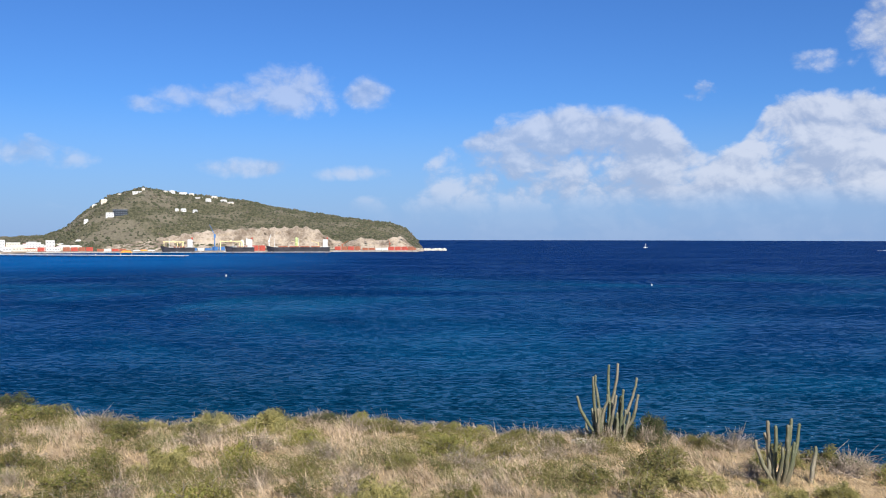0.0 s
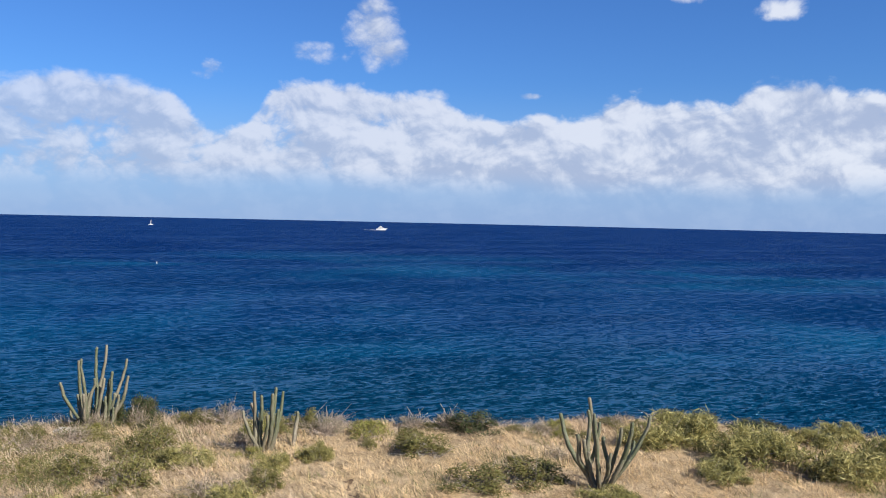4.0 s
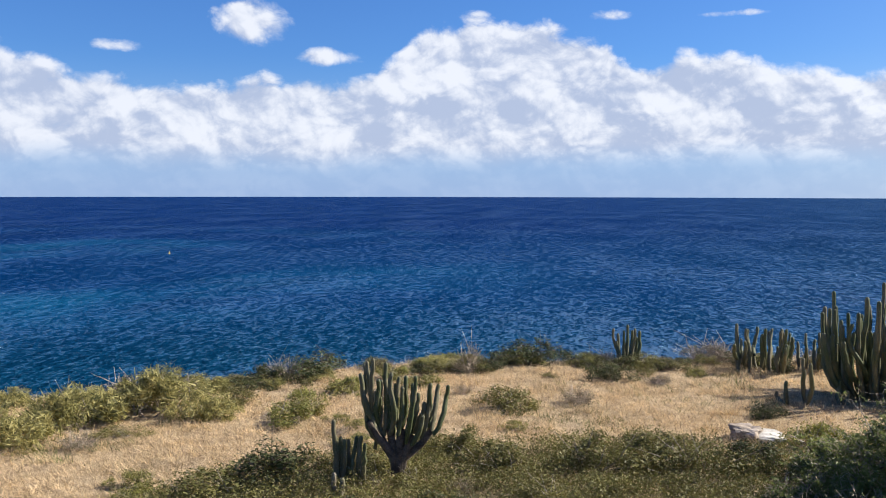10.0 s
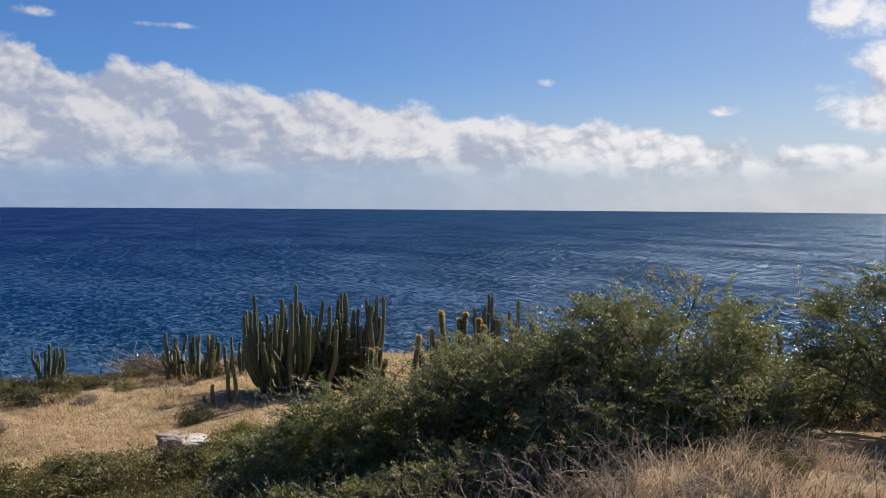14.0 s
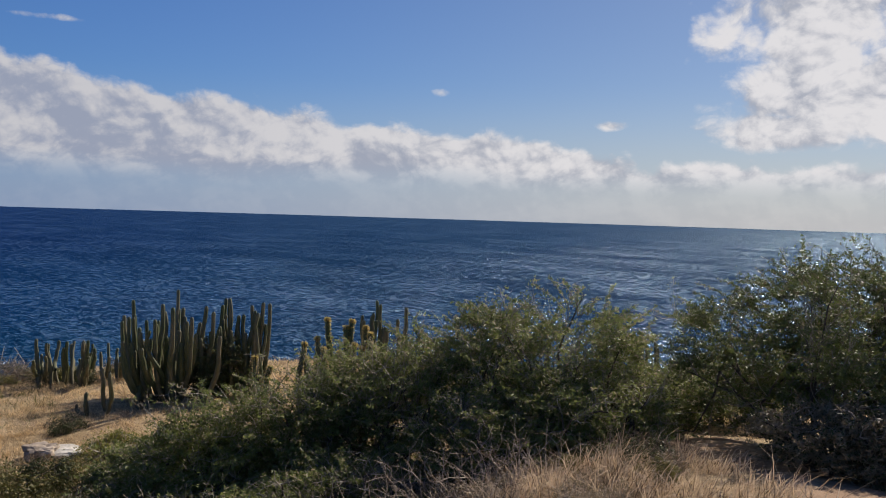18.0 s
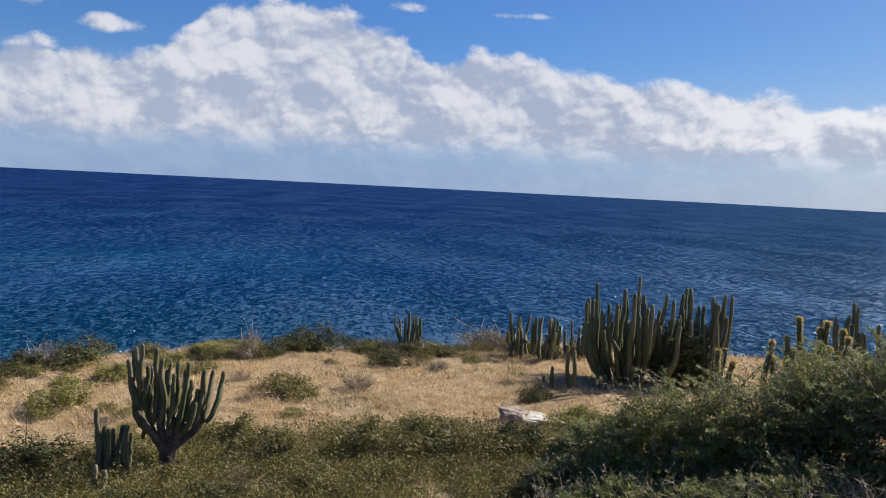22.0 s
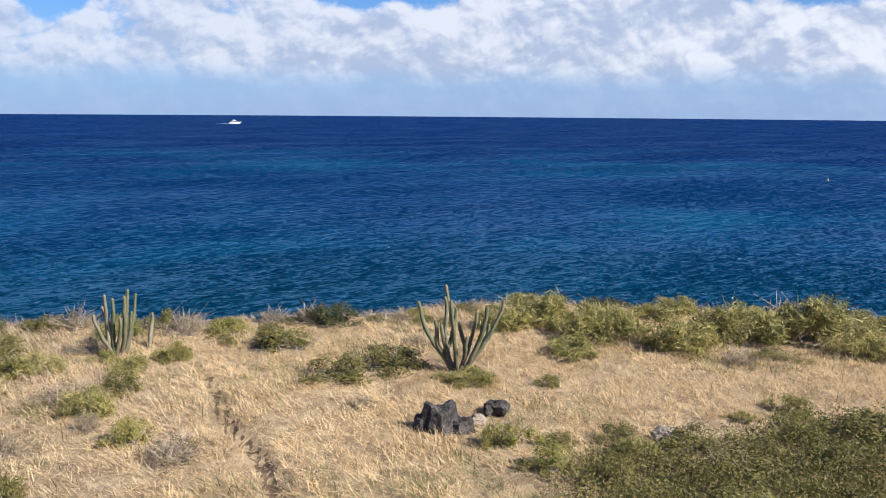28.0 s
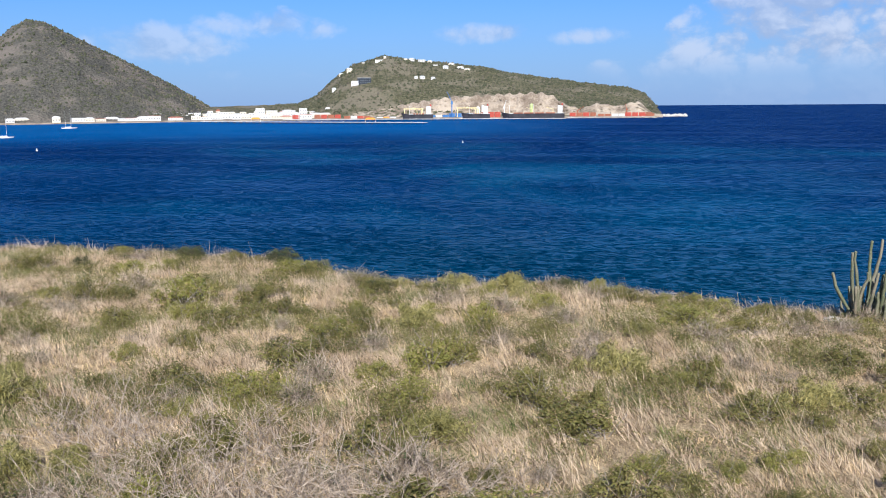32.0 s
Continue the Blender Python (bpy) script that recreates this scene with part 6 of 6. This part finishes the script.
def dirt_path():
    n, m = 40, 9
    V = []
    for i in range(n):
        u = i / (n - 1)
        a, d = 158 - 17 * u ** 0.8, 8.5 + 7.5 * u
        c = polar(a, d)
        side = Vector((math.cos(radians(a - 40)), -math.sin(radians(a - 40)), 0))
        w = 1.0 + 0.12 * math.sin(9 * u)
        for j in range(m):
            q = c + side * w * (2 * j / (m - 1) - 1)
            edge = abs(2 * j / (m - 1) - 1)
            V.append((q.x, q.y, float(land(q.x, q.y)) + 0.02 * (1 - edge ** 3) - 0.03 * edge ** 6))
    F = [(i * m + j, i * m + j + 1, (i + 1) * m + j + 1, (i + 1) * m + j) for i in range(n - 1) for j in range(m - 1)]
    ob = new("dirt_path", dress(smooth(raw_mesh("dirt_path", V, F)), PATH_SOIL))
    tagged(ob, "bare reddish dirt path beside the scrub", "path", kind="structure")


dirt_path()


# ---- grass ----
def scatter(rng, n, az0, az1, d0, over=0.4):
    """Points spread evenly over the headland between two headings."""
    a = rng.uniform(az0, az1, n)
    far = rim(a) + over
    d = np.sqrt(rng.uniform(d0 ** 2, 34.0 ** 2, n))
    keep = d < far
    a, d = a[keep], d[keep]
    x, y = d * np.sin(np.radians(a)), d * np.cos(np.radians(a))
    return x, y, a, d


def tufts(rng, x, y, blades_each, spread):
    n = len(x)
    k = np.repeat(np.arange(n), blades_each)
    px = x[k] + rng.normal(size=len(k)) * spread
    py = y[k] + rng.normal(size=len(k)) * spread
    return np.stack([px, py, land(px, py) - 0.02], 1)


def grass(name, label, mat, seed, n, az0, az1, where, height, width, lean, each, spread=0.07, fine=False, d0=7.5):
    rng = np.random.RandomState(seed)
    x, y, a, d = scatter(rng, n, az0, az1, d0)
    keep = off_paths(x, y, a, d) & where(x, y, a, d, rng)
    for bx, by, br in BUSHES:
        keep &= np.hypot(x - bx, y - by) > br * 0.62
    x, y = x[keep], y[keep]
    roots = tufts(rng, x, y, each, spread)
    tall = height * np.repeat(rng.uniform(0.6, 1.3, len(x)), each)
    tall = tall * (0.75 + 0.5 * ease(-0.6, 0.6, waves(roots[:, 0], roots[:, 1], seed + 3, 2.2)))
    V, F = (straws if fine else blades)(rng, roots, tall, width, lean, wind=(-0.55, 0.25))
    ob = new(name, dress(raw_mesh(name, V, F), mat))
    tagged(ob, label, "grass", kind="stuff")


def green_patch(x, y, a):
    """Where weeds crowd out the straw on the northern slope, from 0 to 1."""
    north = ease(20, 5, a + 5 * waves(x, y, 16, 6.0))
    return north * np.clip(ease(-0.10, 0.28, waves(x, y, 13, 3.2)) + 0.5 * ease(0.05, 0.35, waves(x, y, 17, 1.2)), 0, 1)


def golden(x, y, a, d, rng):
    """Straw is thick between the cacti and thins out to the north, where bleached grass takes over."""
    share = 0.45 + 0.55 * ease(8, 26, a + 6 * waves(x, y, 7, 9.0))
    share = share * (1 - 0.75 * ease(114, 122, a) * ease(15.0, 14.0, d))  # thin before the scrub
    clear = ease(-0.75, 0.1, waves(x, y, 8, 4.5) + 0.25)
    return rng.rand(len(x)) < share * (0.35 + 0.65 * clear) * (1 - 0.8 * green_patch(x, y, a)) * (1 - 0.75 * herb_zone(x, y, a, d))


def bleached(x, y, a, d, rng):
    share = ease(24, 6, a + 6 * waves(x, y, 7, 9.0)) * (1 - 0.7 * green_patch(x, y, a))
    return rng.rand(len(x)) < share * (0.15 + 0.85 * ease(-0.3, 0.3, waves(x, y, 9, 2.6)))


def herb_zone(x, y, a, d):
    """The green herbs at the foot of the slope, from 0 to 1."""
    edge = np.interp(a, [46, 54, 62, 70, 80, 100, 112], [10.0, 12.6, 13.6, 15.2, 16.6, 17.0, 17.0]) + 1.1 * waves(x, y, 24, 3.4)
    return ease(0.7, -0.5, d - edge) * ease(46, 54, a)


def weedy(x, y, a, d, rng):
    green = ease(0.0, 0.5, waves(x, y, 12, 5.0)) * 0.7
    low = herb_zone(x, y, a, d)
    left = green_patch(x, y, a)
    return rng.rand(len(x)) < np.clip(green * 0.4 + low + left, 0, 1)


def on_rim(x, y, a, d, rng):
    """A patchy fringe on the last two metres before the cliff."""
    return rng.rand(len(x)) < ease(-2.2, -0.4, d - rim(a)) * ease(-0.2, 0.5, waves(x, y, 14, 3.0)) * 0.8


def by_path(x, y, a, d, rng):
    return rng.rand(len(x)) < ease(111, 119, a) * ease(15.5, 12.0, d) * ease(-0.4, 0.5, waves(x, y, 15, 1.8))


def stalky(x, y, a, d, rng):
    """Bare seed stalks over the bleached grass."""
    return rng.rand(len(x)) < ease(20, 8, a + 6 * waves(x, y, 7, 9.0)) * ease(-0.1, 0.5, waves(x, y, 18, 2.4)) * 0.6


def littered(x, y, a, d, rng):
    """Matted brown dead growth in patches."""
    return rng.rand(len(x)) < ease(0.15, 0.55, waves(x, y, 19, 1.7)) * (0.12 + 0.88 * ease(24, 6, a))


LITTER = leaf_material("brown_litter", (0.075, 0.055, 0.036), (0.230, 0.165, 0.105), (0.34, 0.27, 0.18), 0.15, 0.8)
grass("dry_grass", "golden sunburnt dry grass bending in the wind", STRAW, 501, 72000, -45, 160, golden, 0.19, 0.011, 0.75, 14, 0.09, True)
grass("bleached_grass", "bleached grey-white dry grass", GREY_STRAW, 502, 40000, -48, 40, bleached, 0.27, 0.013, 0.50, 12, 0.08, True)
grass("green_weeds", "green weeds between the dry grass", WEED, 503, 60000, -48, 125, weedy, 0.19, 0.014, 0.60, 12, 0.09, True)


def weed_mats(name, label, mat, seed, n, az0, az1, where, height, leaf, each):
    """Low leafy herbs: small leaves at all heights over the ground."""
    rng = np.random.RandomState(seed)
    x, y, a, d = scatter(rng, n, az0, az1, 8.0, 0.1)
    keep = off_paths(x, y, a, d) & where(x, y, a, d, rng)
    x, y = x[keep], y[keep]
    P = tufts(rng, x, y, each, 0.11)
    up = np.repeat(rng.uniform(0.35, 1.2, len(x)), each) * (0.7 + 0.6 * ease(-0.5, 0.6, waves(P[:, 0], P[:, 1], seed + 3, 0.9)))
    P[:, 2] += 0.03 + height * up * np.sqrt(rng.rand(len(P)))
    V, F = leaves(rng, P, leaf, 0.5, 0.5)
    tagged(new(name, dress(raw_mesh(name, V, F), mat)), label, "weeds", kind="stuff")


weed_mats("weed_mat", "low mats of olive-green leafy herbs", LEAF, 508, 70000, -48, 30, lambda x, y, a, d, rng: rng.rand(len(x)) < green_patch(x, y, a) * ease(-0.3, 0.3, waves(x, y, 23, 1.6)), 0.24, 0.036, 22)
weed_mats("herb_mat", "low mat of green herbs before the cacti", LEAF, 509, 90000, 44, 112, lambda x, y, a, d, rng: rng.rand(len(x)) < herb_zone(x, y, a, d) * ease(-0.9, -0.1, waves(x, y, 25, 1.8)), 0.27, 0.040, 20)
grass("matted_litter", "matted brown dead stalks between the grass", LITTER, 506, 30000, -48, 118, littered, 0.12, 0.012, 0.95, 12, 0.10, True)
grass("seed_stalks", "tall bleached seed stalks over the grass", GREY_STRAW, 507, 22000, -48, 30, stalky, 0.46, 0.010, 0.30, 4, 0.07, True)
grass("rim_grass", "tall pale grass fringe along the cliff edge", GREY_STRAW, 505, 60000, -48, 45, on_rim, 0.22, 0.009, 0.34, 9, 0.08)
grass("tall_dry_grass", "tall tangled dry grass by the dirt path", GREY_STRAW, 504, 30000, 108, 160, by_path, 0.42, 0.010, 0.60, 9, 0.10)
